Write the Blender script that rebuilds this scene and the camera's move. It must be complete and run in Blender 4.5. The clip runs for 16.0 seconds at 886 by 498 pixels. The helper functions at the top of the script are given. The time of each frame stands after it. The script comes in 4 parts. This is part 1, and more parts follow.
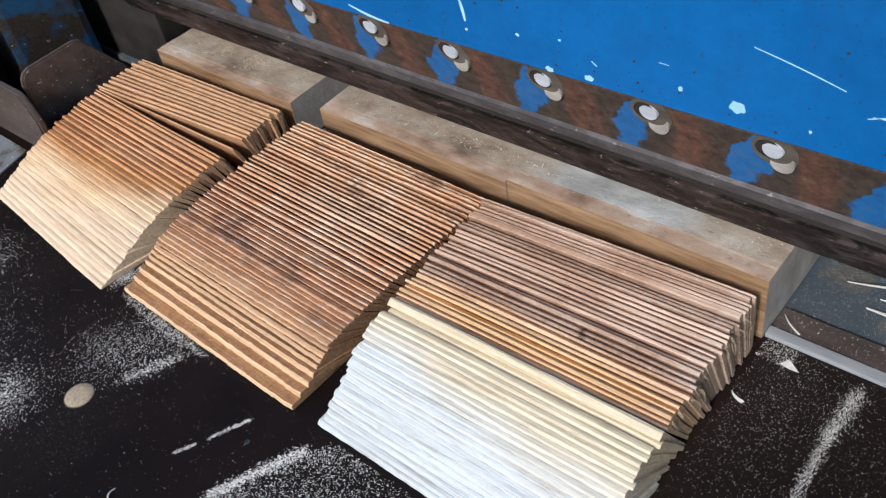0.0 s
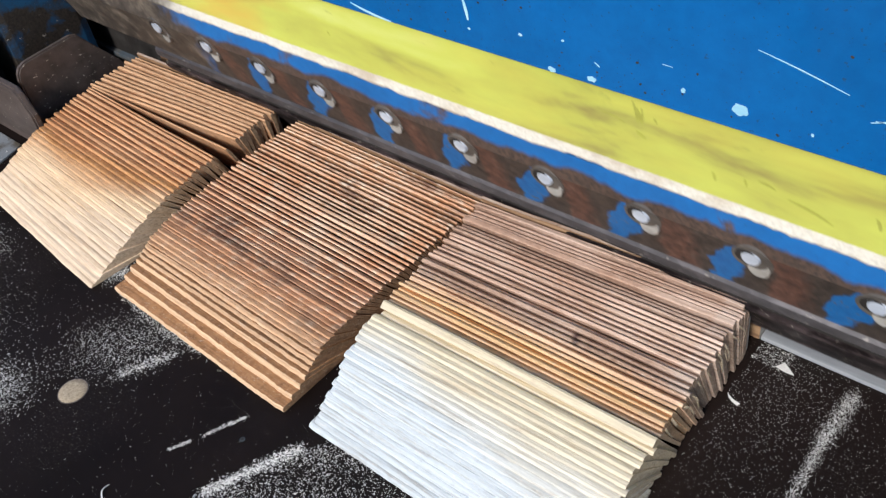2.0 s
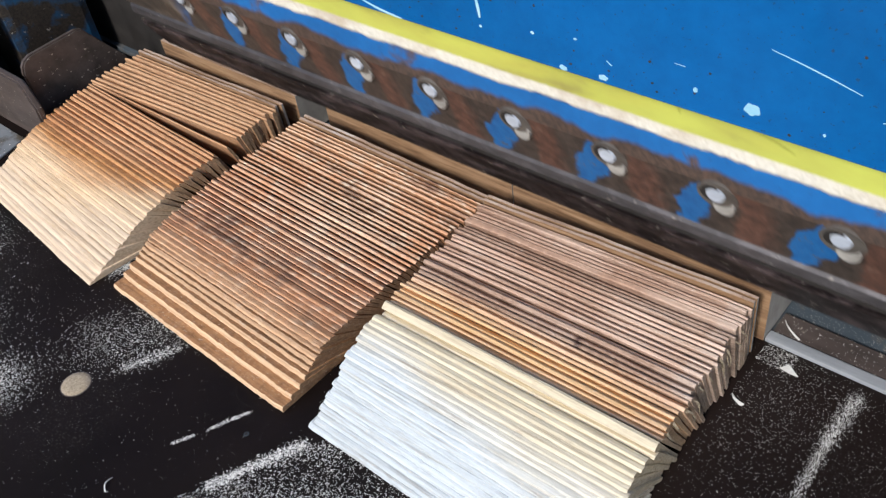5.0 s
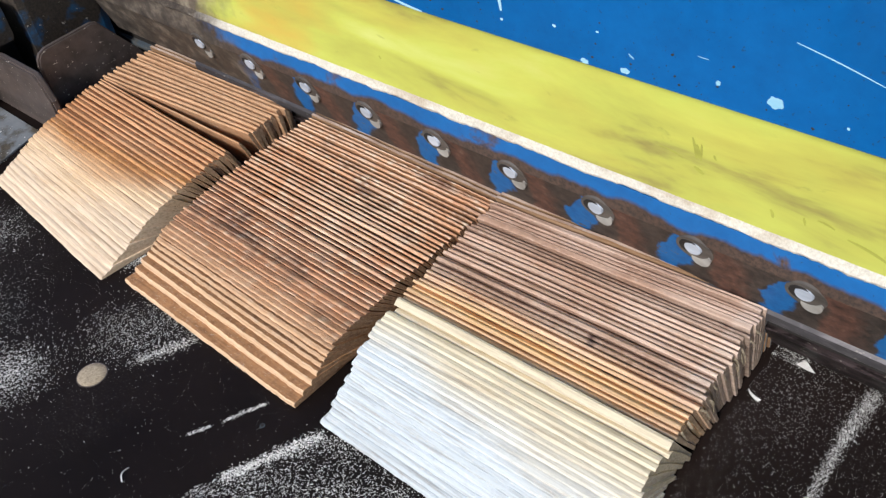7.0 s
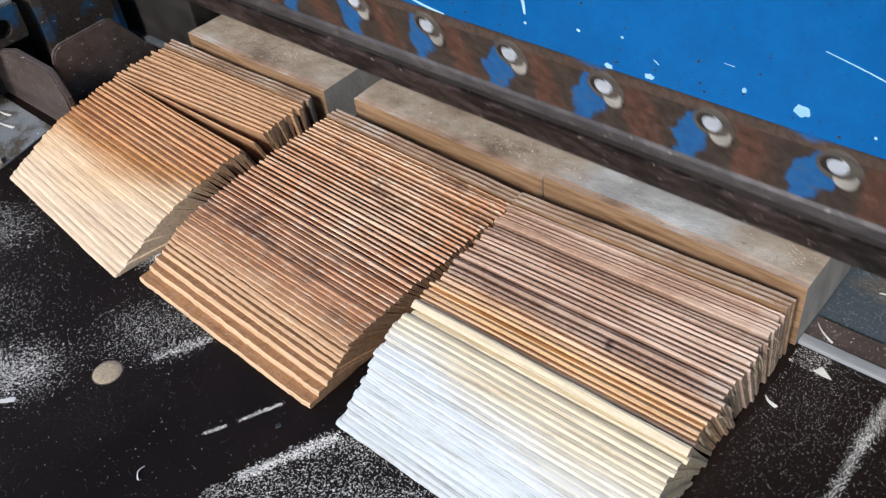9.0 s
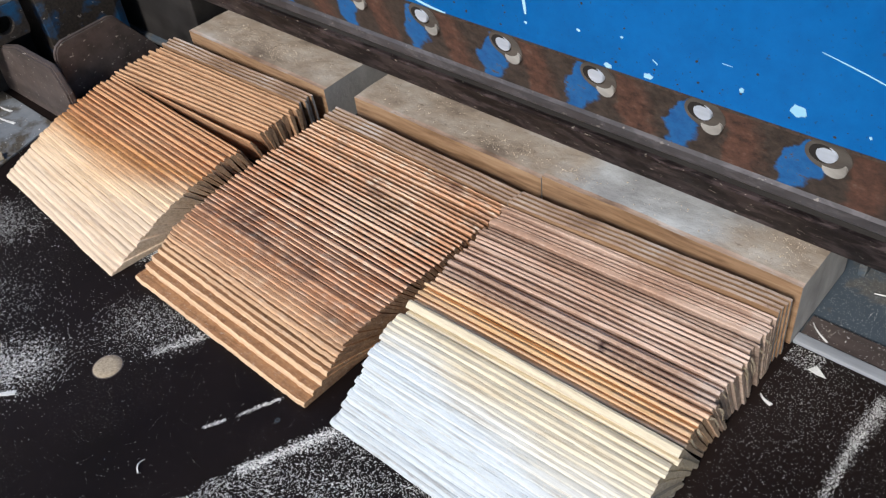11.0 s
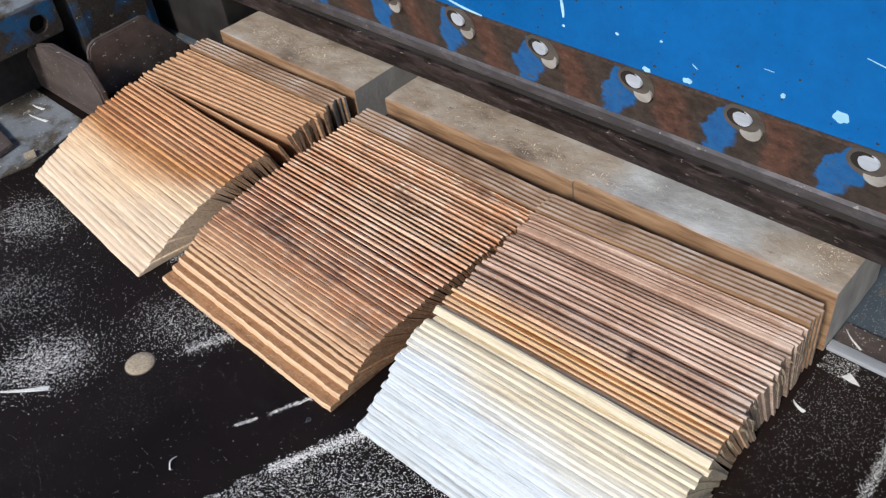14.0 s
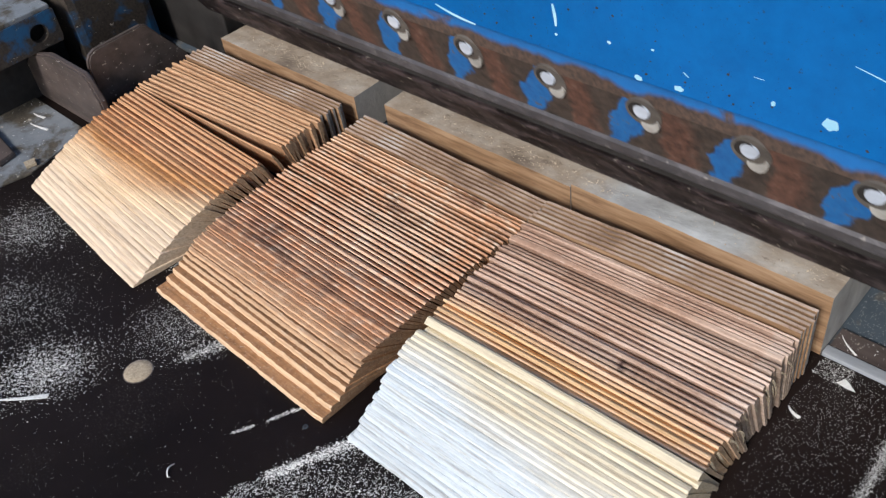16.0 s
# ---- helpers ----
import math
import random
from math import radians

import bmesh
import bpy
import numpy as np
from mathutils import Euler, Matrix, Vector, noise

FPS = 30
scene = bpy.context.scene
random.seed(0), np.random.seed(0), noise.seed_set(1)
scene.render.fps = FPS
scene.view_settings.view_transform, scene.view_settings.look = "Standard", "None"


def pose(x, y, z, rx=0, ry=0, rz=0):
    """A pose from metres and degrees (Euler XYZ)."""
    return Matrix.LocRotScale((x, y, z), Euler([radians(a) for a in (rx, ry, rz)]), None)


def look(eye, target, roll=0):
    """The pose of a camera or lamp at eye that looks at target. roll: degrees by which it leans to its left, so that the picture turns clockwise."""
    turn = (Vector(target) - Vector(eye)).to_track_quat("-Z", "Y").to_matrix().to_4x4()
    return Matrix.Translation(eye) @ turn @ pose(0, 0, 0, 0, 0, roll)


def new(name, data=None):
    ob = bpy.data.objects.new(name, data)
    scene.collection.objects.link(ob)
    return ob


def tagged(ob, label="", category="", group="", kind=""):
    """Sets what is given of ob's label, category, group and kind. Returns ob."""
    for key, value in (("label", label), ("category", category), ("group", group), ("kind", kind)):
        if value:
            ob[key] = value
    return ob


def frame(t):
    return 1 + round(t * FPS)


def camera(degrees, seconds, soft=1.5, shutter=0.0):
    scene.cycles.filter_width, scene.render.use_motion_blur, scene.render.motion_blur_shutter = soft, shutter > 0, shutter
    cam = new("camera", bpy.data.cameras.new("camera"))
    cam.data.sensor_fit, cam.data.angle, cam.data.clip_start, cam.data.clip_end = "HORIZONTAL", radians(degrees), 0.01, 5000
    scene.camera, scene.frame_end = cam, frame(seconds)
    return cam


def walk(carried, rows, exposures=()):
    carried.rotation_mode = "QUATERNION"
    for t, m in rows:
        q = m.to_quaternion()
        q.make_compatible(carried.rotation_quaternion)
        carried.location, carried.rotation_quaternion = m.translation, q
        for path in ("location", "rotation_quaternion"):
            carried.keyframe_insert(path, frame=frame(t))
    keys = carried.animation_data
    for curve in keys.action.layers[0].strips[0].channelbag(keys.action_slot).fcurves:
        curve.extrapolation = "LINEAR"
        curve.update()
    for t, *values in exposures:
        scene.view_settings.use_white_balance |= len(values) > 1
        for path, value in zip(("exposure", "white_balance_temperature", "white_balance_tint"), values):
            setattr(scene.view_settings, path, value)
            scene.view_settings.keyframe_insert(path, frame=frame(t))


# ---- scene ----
cam = camera(52.0, 16.0, soft=1.3, shutter=0.5)
# seconds, eye in metres, turn in degrees
PATH = [
    (0, 0.7495, -0.8187, 1.0007, 46.714, 8.644, 39.660),
    (0.5, 0.7453, -0.8275, 1.0007, 46.876, 8.247, 39.454),
    (1, 0.7396, -0.8161, 0.9955, 46.469, 8.037, 39.325),
    (1.5, 0.7437, -0.8255, 1.0012, 46.463, 7.880, 39.306),
    (2, 0.7414, -0.8297, 0.9993, 46.883, 7.633, 39.657),
    (2.5, 0.7413, -0.8360, 1.0023, 47.109, 7.515, 39.790),
    (3, 0.7419, -0.8384, 1.0060, 47.272, 7.421, 40.025),
    (3.5, 0.7363, -0.8362, 0.9990, 47.215, 7.176, 40.004),
    (6, 0.7279, -0.8594, 0.9947, 47.142, 6.694, 40.043),
    (6.5, 0.7223, -0.8639, 0.9928, 47.046, 6.632, 40.288),
    (7, 0.7225, -0.8644, 0.9931, 47.199, 6.625, 40.403),
    (7.5, 0.7196, -0.8597, 0.9992, 46.966, 6.699, 40.554),
    (8, 0.7138, -0.8642, 1.0031, 47.110, 6.480, 40.789),
    (8.5, 0.7058, -0.8667, 1.0008, 47.097, 6.285, 40.927),
    (9, 0.7022, -0.8774, 1.0005, 47.130, 6.130, 40.878),
    (11.5, 0.7084, -0.8898, 1.0041, 47.254, 5.625, 41.066),
    (12, 0.7028, -0.8952, 1.0029, 47.270, 5.791, 41.219),
    (12.5, 0.7011, -0.9074, 1.0044, 47.526, 5.674, 41.785),
    (13, 0.6988, -0.9035, 1.0113, 47.502, 5.749, 42.064),
    (13.5, 0.6998, -0.9021, 1.0069, 47.552, 5.778, 42.285),
    (14, 0.6916, -0.9054, 1.0077, 47.488, 5.805, 42.248),
    (14.5, 0.6935, -0.9036, 1.0054, 47.546, 5.870, 42.302),
    (15, 0.6956, -0.9067, 1.0070, 47.735, 5.868, 42.473),
    (15.5, 0.6939, -0.8964, 1.0067, 47.657, 6.001, 42.270),
    (16, 0.7023, -0.8968, 1.0134, 47.750, 6.175, 42.329),
]
walk(cam, [(t, pose(x, y, z, rx, ry, rz)) for t, x, y, z, rx, ry, rz in PATH], exposures=[(0.0, 0.0), (16.0, 0.0)])

# ---- daylight ----
world = bpy.data.worlds.new("world")
scene.world = world
world.use_nodes = True
wn = world.node_tree.nodes
sky = wn.new("ShaderNodeTexSky")
sky.sky_type, sky.sun_disc = "NISHITA", False
sky.sun_elevation, sky.sun_rotation = radians(37), radians(170)
world.node_tree.links.new(sky.outputs[0], wn["Background"].inputs["Color"])
wn["Background"].inputs["Strength"].default_value = 0.15
sun = new("sun", bpy.data.lights.new("sun", "SUN"))
sun.data.energy, sun.data.angle, sun.data.color = 3.7, radians(12), (1.0, 0.978, 0.945)
sun.matrix_world = look((0.4, -2.2, 1.7), (0, 0, 0))


# ---- materials ----
def material(name, rough=0.6, metal=0.0):
    m = bpy.data.materials.new(name)
    m.use_nodes = True
    b = m.node_tree.nodes["Principled BSDF"]
    b.inputs["Roughness"].default_value, b.inputs["Metallic"].default_value = rough, metal
    return m, b


class Net:
    """Short hand for wiring nodes."""

    def __init__(self, m):
        self.t = m.node_tree
        self.b = m.node_tree.nodes["Principled BSDF"]

    def node(self, kind, **sets):
        n = self.t.nodes.new(kind)
        for k, v in sets.items():
            n.inputs[k.replace("_", " ")].default_value = v
        return n

    def link(self, a, b):
        self.t.links.new(a, b)

    def coords(self, scale=(1, 1, 1), kind="Object", shift=None):
        c = self.node("ShaderNodeTexCoord")
        mp = self.node("ShaderNodeMapping")
        mp.inputs["Scale"].default_value = scale
        self.link(c.outputs[kind], mp.inputs["Vector"])
        if shift is not None:
            self.link(shift, mp.inputs["Location"])
        return mp.outputs[0]

    def noise(self, vec, scale, detail=4.0, rough=0.6, distortion=0.0):
        n = self.node("ShaderNodeTexNoise", Scale=scale, Detail=detail, Roughness=rough, Distortion=distortion)
        self.link(vec, n.inputs["Vector"])
        return n.outputs["Fac"]

    def ramp(self, fac, *stops):
        r = self.node("ShaderNodeValToRGB")
        e = r.color_ramp.elements
        while len(e) < len(stops):
            e.new(0.5)
        for el, (p, c) in zip(e, stops):
            el.position = p
            el.color = (*c, 1) if isinstance(c, tuple) else (c, c, c, 1)
        self.link(fac, r.inputs["Fac"])
        return r.outputs["Color"]

    def mix(self, fac, a, b, mode="MIX"):
        n = self.node("ShaderNodeMix")
        n.data_type, n.blend_type = "RGBA", mode
        for s, v in ((n.inputs[0], fac), (n.inputs[6], a), (n.inputs[7], b)):
            if hasattr(v, "is_output"):
                self.link(v, s)
            else:
                s.default_value = v if not isinstance(v, tuple) else (*v, 1)
        return n.outputs[2]

    def maths(self, op, a, b):
        n = self.node("ShaderNodeMath")
        n.operation = op
        for s, v in zip(n.inputs, (a, b)):
            if hasattr(v, "is_output"):
                self.link(v, s)
            else:
                s.default_value = v
        return n.outputs[0]

    def bump(self, height, strength=0.3, distance=0.002):
        n = self.node("ShaderNodeBump", Strength=strength, Distance=distance)
        self.link(height, n.inputs["Height"])
        self.link(n.outputs[0], self.b.inputs["Normal"])

    def colour(self, c):
        self.link(c, self.b.inputs["Base Color"])

    def rough(self, fac, lo, hi):
        self.link(self.ramp(fac, (0.3, lo), (0.7, hi)), self.b.inputs["Roughness"])


def shingle_wood():
    """Sawn softwood: stains and face shade from the mesh's own tone, fine grain along x."""
    m, b = material("shingle_wood", 0.78)
    n = Net(m)
    info = n.node("ShaderNodeObjectInfo")
    rnd = n.maths("MULTIPLY", info.outputs["Random"], 7.0)
    tone = n.node("ShaderNodeVertexColor")
    tone.layer_name = "shaded_wood_tone"
    grain = n.noise(n.coords((3, 90, 60), shift=rnd), 3.0, 5, 0.65)
    fine = n.noise(n.coords((8, 60, 60), shift=rnd), 16.0, 4, 0.75)
    col = n.mix(1.0, tone.outputs["Color"], n.ramp(grain, (0.28, (0.62, 0.55, 0.48)), (0.5, (0.93, 0.92, 0.9)), (0.75, (1.15, 1.13, 1.1))), "MULTIPLY")
    grey = n.node("ShaderNodeRGBToBW")
    n.link(tone.outputs["Color"], grey.inputs[0])
    brown = n.ramp(grey.outputs[0], (0.25, 0.6), (0.5, 0.05))
    mott = n.ramp(n.noise(n.coords((1, 1, 1), shift=rnd), 85.0, 4, 0.7, 0.4), (0.33, (0.58, 0.45, 0.37)), (0.5, (0.97, 0.92, 0.88)), (0.68, (1.28, 1.22, 1.15)))
    col = n.mix(brown, col, n.mix(1.0, col, mott, "MULTIPLY"))
    specks = n.ramp(n.noise(n.coords((1, 2, 2), shift=rnd), 135.0, 4, 0.75), (0.58, 0.0), (0.7, 1.0))
    col = n.mix(n.maths("MULTIPLY", specks, 0.42), col, (0.80, 0.69, 0.57))
    dirt = n.ramp(n.noise(n.coords((1, 2, 2), shift=rnd), 60.0, 3, 0.7), (0.3, 0.55), (0.42, 0.0))
    dirt = n.maths("MULTIPLY", dirt, n.maths("ADD", brown, 0.25))
    col = n.mix(1.0, col, n.mix(dirt, (1.0, 1.0, 1.0), (0.5, 0.38, 0.3)), "MULTIPLY")
    n.colour(col)
    n.bump(fine, 0.6, 0.0014)
    return m


def block_wood(name="block_wood", wet_stain=True):
    """Softwood block: weathered brown-grey skin above, fresh orange cut in front, grey sawn ends."""
    m, b = material(name, 0.8)
    n = Net(m)
    grain = n.noise(n.coords((2.5, 30, 30)), 4.0, 5, 0.6, 0.4)
    blotch = n.noise(n.coords((1, 1.6, 1)), 9.0, 5, 0.62)
    fleck = n.noise(n.coords((0.8, 1.2, 1)), 75.0, 4, 0.7)
    wet = n.noise(n.coords((1.3, 2, 2)), 5.0, 2)
    shades = [(0.3, (0.17, 0.13, 0.10)), (0.45, (0.32, 0.255, 0.195)), (0.6, (0.41, 0.35, 0.29)), (0.75, (0.53, 0.49, 0.44))]
    if not wet_stain:
        shades = [(0.3, (0.20, 0.13, 0.09)), (0.45, (0.42, 0.285, 0.21)), (0.57, (0.50, 0.375, 0.295)), (0.68, (0.62, 0.56, 0.52))]
    wood = n.ramp(grain, (0.3, (0.14, 0.072, 0.036)), (0.5, (0.28, 0.165, 0.088)), (0.8, (0.43, 0.28, 0.165)))
    skin = n.ramp(blotch, *shades)
    skin = n.mix(n.ramp(fleck, (0.58, 0.0), (0.72, 0.6)), skin, (0.56, 0.46, 0.35))
    skin = n.mix(n.ramp(fleck, (0.3, 0.6), (0.4, 0.0)), skin, (0.10, 0.065, 0.045))
    c = n.node("ShaderNodeTexCoord")
    sep = n.node("ShaderNodeSeparateXYZ")
    n.link(c.outputs["Object"], sep.inputs[0])
    # one long pale stain on the block at the far end of the row
    reach = n.maths("ADD", n.maths("ABSOLUTE", n.maths("ADD", sep.outputs["X"], -0.2), 0.0), n.maths("MULTIPLY", n.noise(n.coords(), 14.0, 3), 0.16))
    pale = n.ramp(reach, (0.17, 0.85 if wet_stain else 0.0), (0.25, 0.0))
    if not wet_stain:
        info = n.node("ShaderNodeObjectInfo")
        skin = n.mix(1.0, skin, n.ramp(info.outputs["Random"], (0.0, 0.82), (1.0, 1.08)), "MULTIPLY")
    skin = n.mix(pale, skin, n.ramp(blotch, (0.35, (0.33, 0.335, 0.34)), (0.65, (0.56, 0.585, 0.60))))
    part_n = n.node("ShaderNodeSeparateXYZ")
    n.link(c.outputs["Normal"], part_n.inputs[0])
    top = n.ramp(part_n.outputs["Z"], (0.4, 0.0), (0.75, 1.0))
    end = n.maths("GREATER_THAN", n.maths("ABSOLUTE", part_n.outputs["X"], 0.0), 0.7)
    col = n.mix(top, wood, skin)
    col = n.mix(end, col, n.ramp(blotch, (0.3, (0.26, 0.24, 0.22)), (0.7, (0.5, 0.47, 0.43))))
    n.colour(col)
    n.rough(wet, 0.5, 0.9)
    n.bump(fleck, 0.4, 0.0025)
    return m


def painted_steel(name, paint, rust=0.25, chips=(0.2, 0.07, 0.03), rough=0.45, scale=6.0):
    """Old machine paint with dust, stains and rust patches."""
    m, b = material(name, rough)
    n = Net(m)
    v = n.coords()
    big = n.noise(v, scale, 5, 0.62, 0.3)
    fine = n.noise(v, scale * 22, 3, 0.6)
    shade = n.ramp(n.noise(v, 2.2, 3), (0.3, tuple(c * 0.82 for c in paint)), (0.7, tuple(min(1, c * 1.12) for c in paint)))
    mask = n.ramp(big, (1 - rust - 0.06, 0.0), (1 - rust + 0.02, 1.0))
    rusty = n.ramp(fine, (0.3, tuple(c * 0.4 for c in chips)), (0.7, chips))
    col = n.mix(mask, shade, rusty)
    specks = n.ramp(n.noise(v, 130.0, 2), (0.74, 0.0), (0.78, 1.0))
    peel = n.ramp(n.noise(v, 40.0, 5, 0.7), (0.3, (0.84, 0.86, 0.88)), (0.7, (1.1, 1.08, 1.07)))
    col = n.mix(1.0, col, peel, "MULTIPLY")
    pits = n.ramp(n.noise(v, 190.0, 3), (0.64, 0.0), (0.7, 1.0))
    col = n.mix(n.maths("MULTIPLY", n.maths("MAXIMUM", specks, pits), 0.5), col, (0.03, 0.03, 0.03))
    if rust > 0.4:
        lint = n.ramp(n.noise(n.coords((1, 1, 1.6)), 48.0, 4, 0.7), (0.64, 0.0), (0.69, 0.8))
        col = n.mix(lint, col, (0.5, 0.45, 0.37))
    if name == "blue_strip_paint":
        # the lower half has lost its paint
        sep = n.node("ShaderNodeSeparateXYZ")
        n.link(v, sep.inputs[0])
        edge = n.maths("ADD", sep.outputs["Z"], n.maths("MULTIPLY", n.noise(n.coords((1, 1, 0.3)), 11.0, 4, 0.6), 0.045))
        bare = n.ramp(n.maths("SUBTRACT", edge, 0.4), (0.040, 1.0), (0.046, 0.0))
        col = n.mix(bare, col, n.ramp(fine, (0.3, (0.028, 0.021, 0.018)), (0.7, (0.095, 0.058, 0.043))))
        col = worn_end(n, col)
    n.colour(col)
    n.rough(big, rough - 0.1, rough + 0.25)
    n.bump(fine, 0.15, 0.0008)
    return m


def yellow_beam_paint():
    """Scuffed yellow paint; the far end is worn to bare brown steel."""
    m, b = material("yellow_paint", 0.5)
    n = Net(m)
    v = n.coords()
    sep = n.node("ShaderNodeSeparateXYZ")
    n.link(v, sep.inputs[0])
    long = n.noise(n.coords((1, 1, 4)), 3.5, 5, 0.6, 0.3)
    paint = n.ramp(long, (0.3, (0.27, 0.235, 0.07)), (0.42, (0.43, 0.435, 0.085)), (0.58, (0.51, 0.545, 0.10)), (0.76, (0.57, 0.605, 0.17)))
    smear = n.ramp(n.noise(n.coords((1, 1, 2.5)), 16.0, 4, 0.65, 0.5), (0.66, 0.0), (0.76, 0.5))
    col = n.mix(smear, paint, (0.22, 0.24, 0.06))
    orange = n.ramp(n.noise(n.coords((0.7, 1, 2)), 5.0, 3), (0.5, 0.0), (0.68, 0.75))
    far = n.ramp(n.maths("ABSOLUTE", n.maths("ADD", sep.outputs["X"], -0.1), 0.0), (0.35, 0.15), (0.85, 1.0))
    col = n.mix(n.maths("MULTIPLY", orange, far), col, (0.62, 0.33, 0.06))
    edge = n.maths("ADD", n.maths("MULTIPLY", sep.outputs["X"], -1.0), n.maths("MULTIPLY", n.noise(v, 9.0, 5, 0.7), 0.35))
    worn = n.ramp(edge, (0.86, 0.0), (1.0, 1.0))
    metal = n.ramp(n.noise(v, 30.0, 5, 0.7), (0.3, (0.035, 0.026, 0.021)), (0.5, (0.13, 0.105, 0.08)), (0.72, (0.30, 0.26, 0.20)))
    col = n.mix(worn, col, metal)
    n.colour(col)
    n.rough(long, 0.42, 0.68)
    n.bump(n.noise(v, 60.0, 4), 0.2, 0.001)
    return m


def bevel_paint():
    """Round each bolt: flaking blue on one side, red rust on the other, dark grime between."""
    m, b = material("bevel_paint", 0.6)
    n = Net(m)
    v = n.coords()
    sep = n.node("ShaderNodeSeparateXYZ")
    n.link(v, sep.inputs[0])
    wob = n.maths("MULTIPLY", n.noise(v, 26.0, 4, 0.65), 0.05)
    lean = n.maths("MULTIPLY", sep.outputs["Z"], -0.75)
    u = n.maths("FRACT", n.maths("DIVIDE", n.maths("ADD", n.maths("ADD", sep.outputs["X"], lean), n.maths("ADD", wob, 5.045)), 0.1445), 0.0)
    fine = n.noise(v, 70.0, 4, 0.7)
    blue = n.ramp(fine, (0.3, (0.006, 0.08, 0.26)), (0.6, (0.008, 0.125, 0.36)), (0.68, (0.10, 0.066, 0.042)))
    rust = n.ramp(fine, (0.3, (0.033, 0.019, 0.015)), (0.6, (0.115, 0.054, 0.038)), (0.75, (0.15, 0.105, 0.08)))
    grime = n.ramp(fine, (0.3, (0.02, 0.015, 0.013)), (0.7, (0.07, 0.052, 0.042)))
    # the blue corner is bounded by a slanting edge on one side and the bolt's seat on the other
    w = n.maths("FRACT", n.maths("DIVIDE", n.maths("ADD", sep.outputs["X"], n.maths("ADD", wob, 5.045)), 0.1445), 0.0)
    side = n.ramp(w, (0.22, 1.0), (0.26, 0.0), (0.86, 0.0), (0.9, 1.0))
    slant = n.ramp(u, (0.03, 0.0), (0.06, 1.0), (0.4, 1.0), (0.46, 0.0))
    col = n.mix(n.ramp(w, (0.42, 0.0), (0.47, 1.0), (0.66, 1.0), (0.8, 0.0)), grime, rust)
    col = n.mix(n.maths("MULTIPLY", side, slant), col, blue)
    n.colour(worn_end(n, col, 0.66))
    n.bump(fine, 0.35, 0.0015)
    return m


def worn_end(n, col, start=0.72):
    """Paint rubbed down to brown-grey steel towards the far end of the beam."""
    v = n.coords()
    sep = n.node("ShaderNodeSeparateXYZ")
    n.link(v, sep.inputs[0])
    edge = n.maths("ADD", n.maths("MULTIPLY", sep.outputs["X"], -1.0), n.maths("MULTIPLY", n.noise(v, 9.0, 5, 0.7), 0.35))
    metal = n.ramp(n.noise(v, 30.0, 5, 0.7), (0.3, (0.018, 0.013, 0.011)), (0.5, (0.055, 0.043, 0.034)), (0.72, (0.17, 0.14, 0.11)))
    return n.mix(n.ramp(edge, (start + 0.14, 0.0), (start + 0.3, 1.0)), col, metal)


def bare_steel(name, dark, light, rough=0.4, metal=0.8, flecks=0.0, blotch=0.0):
    m, b = material(name, rough, metal)
    n = Net(m)
    v = n.coords((1, 6, 6))
    a = n.noise(v, 5.0, 5, 0.65, 0.2)
    col = n.ramp(a, (0.3, dark), (0.7, light))
    if blotch:
        patch = n.ramp(n.noise(n.coords((1, 2.2, 2.2)), 17.0, 5, 0.7, 0.6), (0.44, 0.0), (0.52, blotch))
        col = n.mix(patch, col, tuple(q * 0.45 for q in dark))
    if flecks:
        spot = n.ramp(n.noise(n.coords((1, 1, 2)), 85.0, 3, 0.6), (0.66, 0.0), (0.71, flecks))
        col = n.mix(spot, col, (0.6, 0.54, 0.46))
    n.colour(col)
    n.rough(n.noise(n.coords(), 18.0, 3), rough - 0.1, rough + 0.2)
    n.bump(n.noise(n.coords((2, 30, 30)), 20.0, 3), 0.12, 0.0006)
    return m


def table_film():
    """Brown film-faced plywood with scuffs and fine sawdust."""
    m, b = material("table_film", 0.5)
    b.inputs["Specular IOR Level"].default_value = 0.12
    n = Net(m)
    v = n.coords()
    base = n.ramp(n.noise(v, 3.0, 5, 0.6), (0.3, (0.006, 0.0037, 0.0032)), (0.7, (0.013, 0.0082, 0.007)))
    zone = n.ramp(n.noise(v, 4.0, 4, 0.65, 0.5), (0.5, 0.0), (0.75, 1.0))
    dust = n.ramp(n.noise(v, 330.0, 2, 0.8), (0.6, 0.0), (0.7, 1.0))
    lots = n.maths("MULTIPLY", n.maths("MULTIPLY", zone, dust), 0.5)
    scuff = n.ramp(n.noise(n.coords((1, 3, 1)), 22.0, 5, 0.7), (0.7, 0.0), (0.85, 0.1))
    col = n.mix(n.maths("MAXIMUM", lots, scuff), base, (0.3, 0.27, 0.24))
    n.colour(col)
    n.rough(n.noise(v, 9.0, 4), 0.4, 0.65)
    n.bump(n.noise(v, 120.0, 3), 0.12, 0.0006)
    return m


def sawdust_mat(name="sawdust", a=(0.24, 0.185, 0.12), c=(0.52, 0.42, 0.30)):
    m, b = material(name, 0.95)
    n = Net(m)
    v = n.coords()
    f = n.noise(v, 300.0, 3, 0.8)
    col = n.ramp(f, (0.3, a), (0.7, c))
    if name == "pale_sawdust":
        bare = n.ramp(n.noise(n.coords((0.5, 1, 1)), 12.0, 5, 0.7), (0.52, 0.0), (0.66, 0.6))
        col = worn_end(n, n.mix(bare, col, (0.34, 0.24, 0.16)))
    n.colour(col)
    n.bump(f, 0.8, 0.002)
    return m


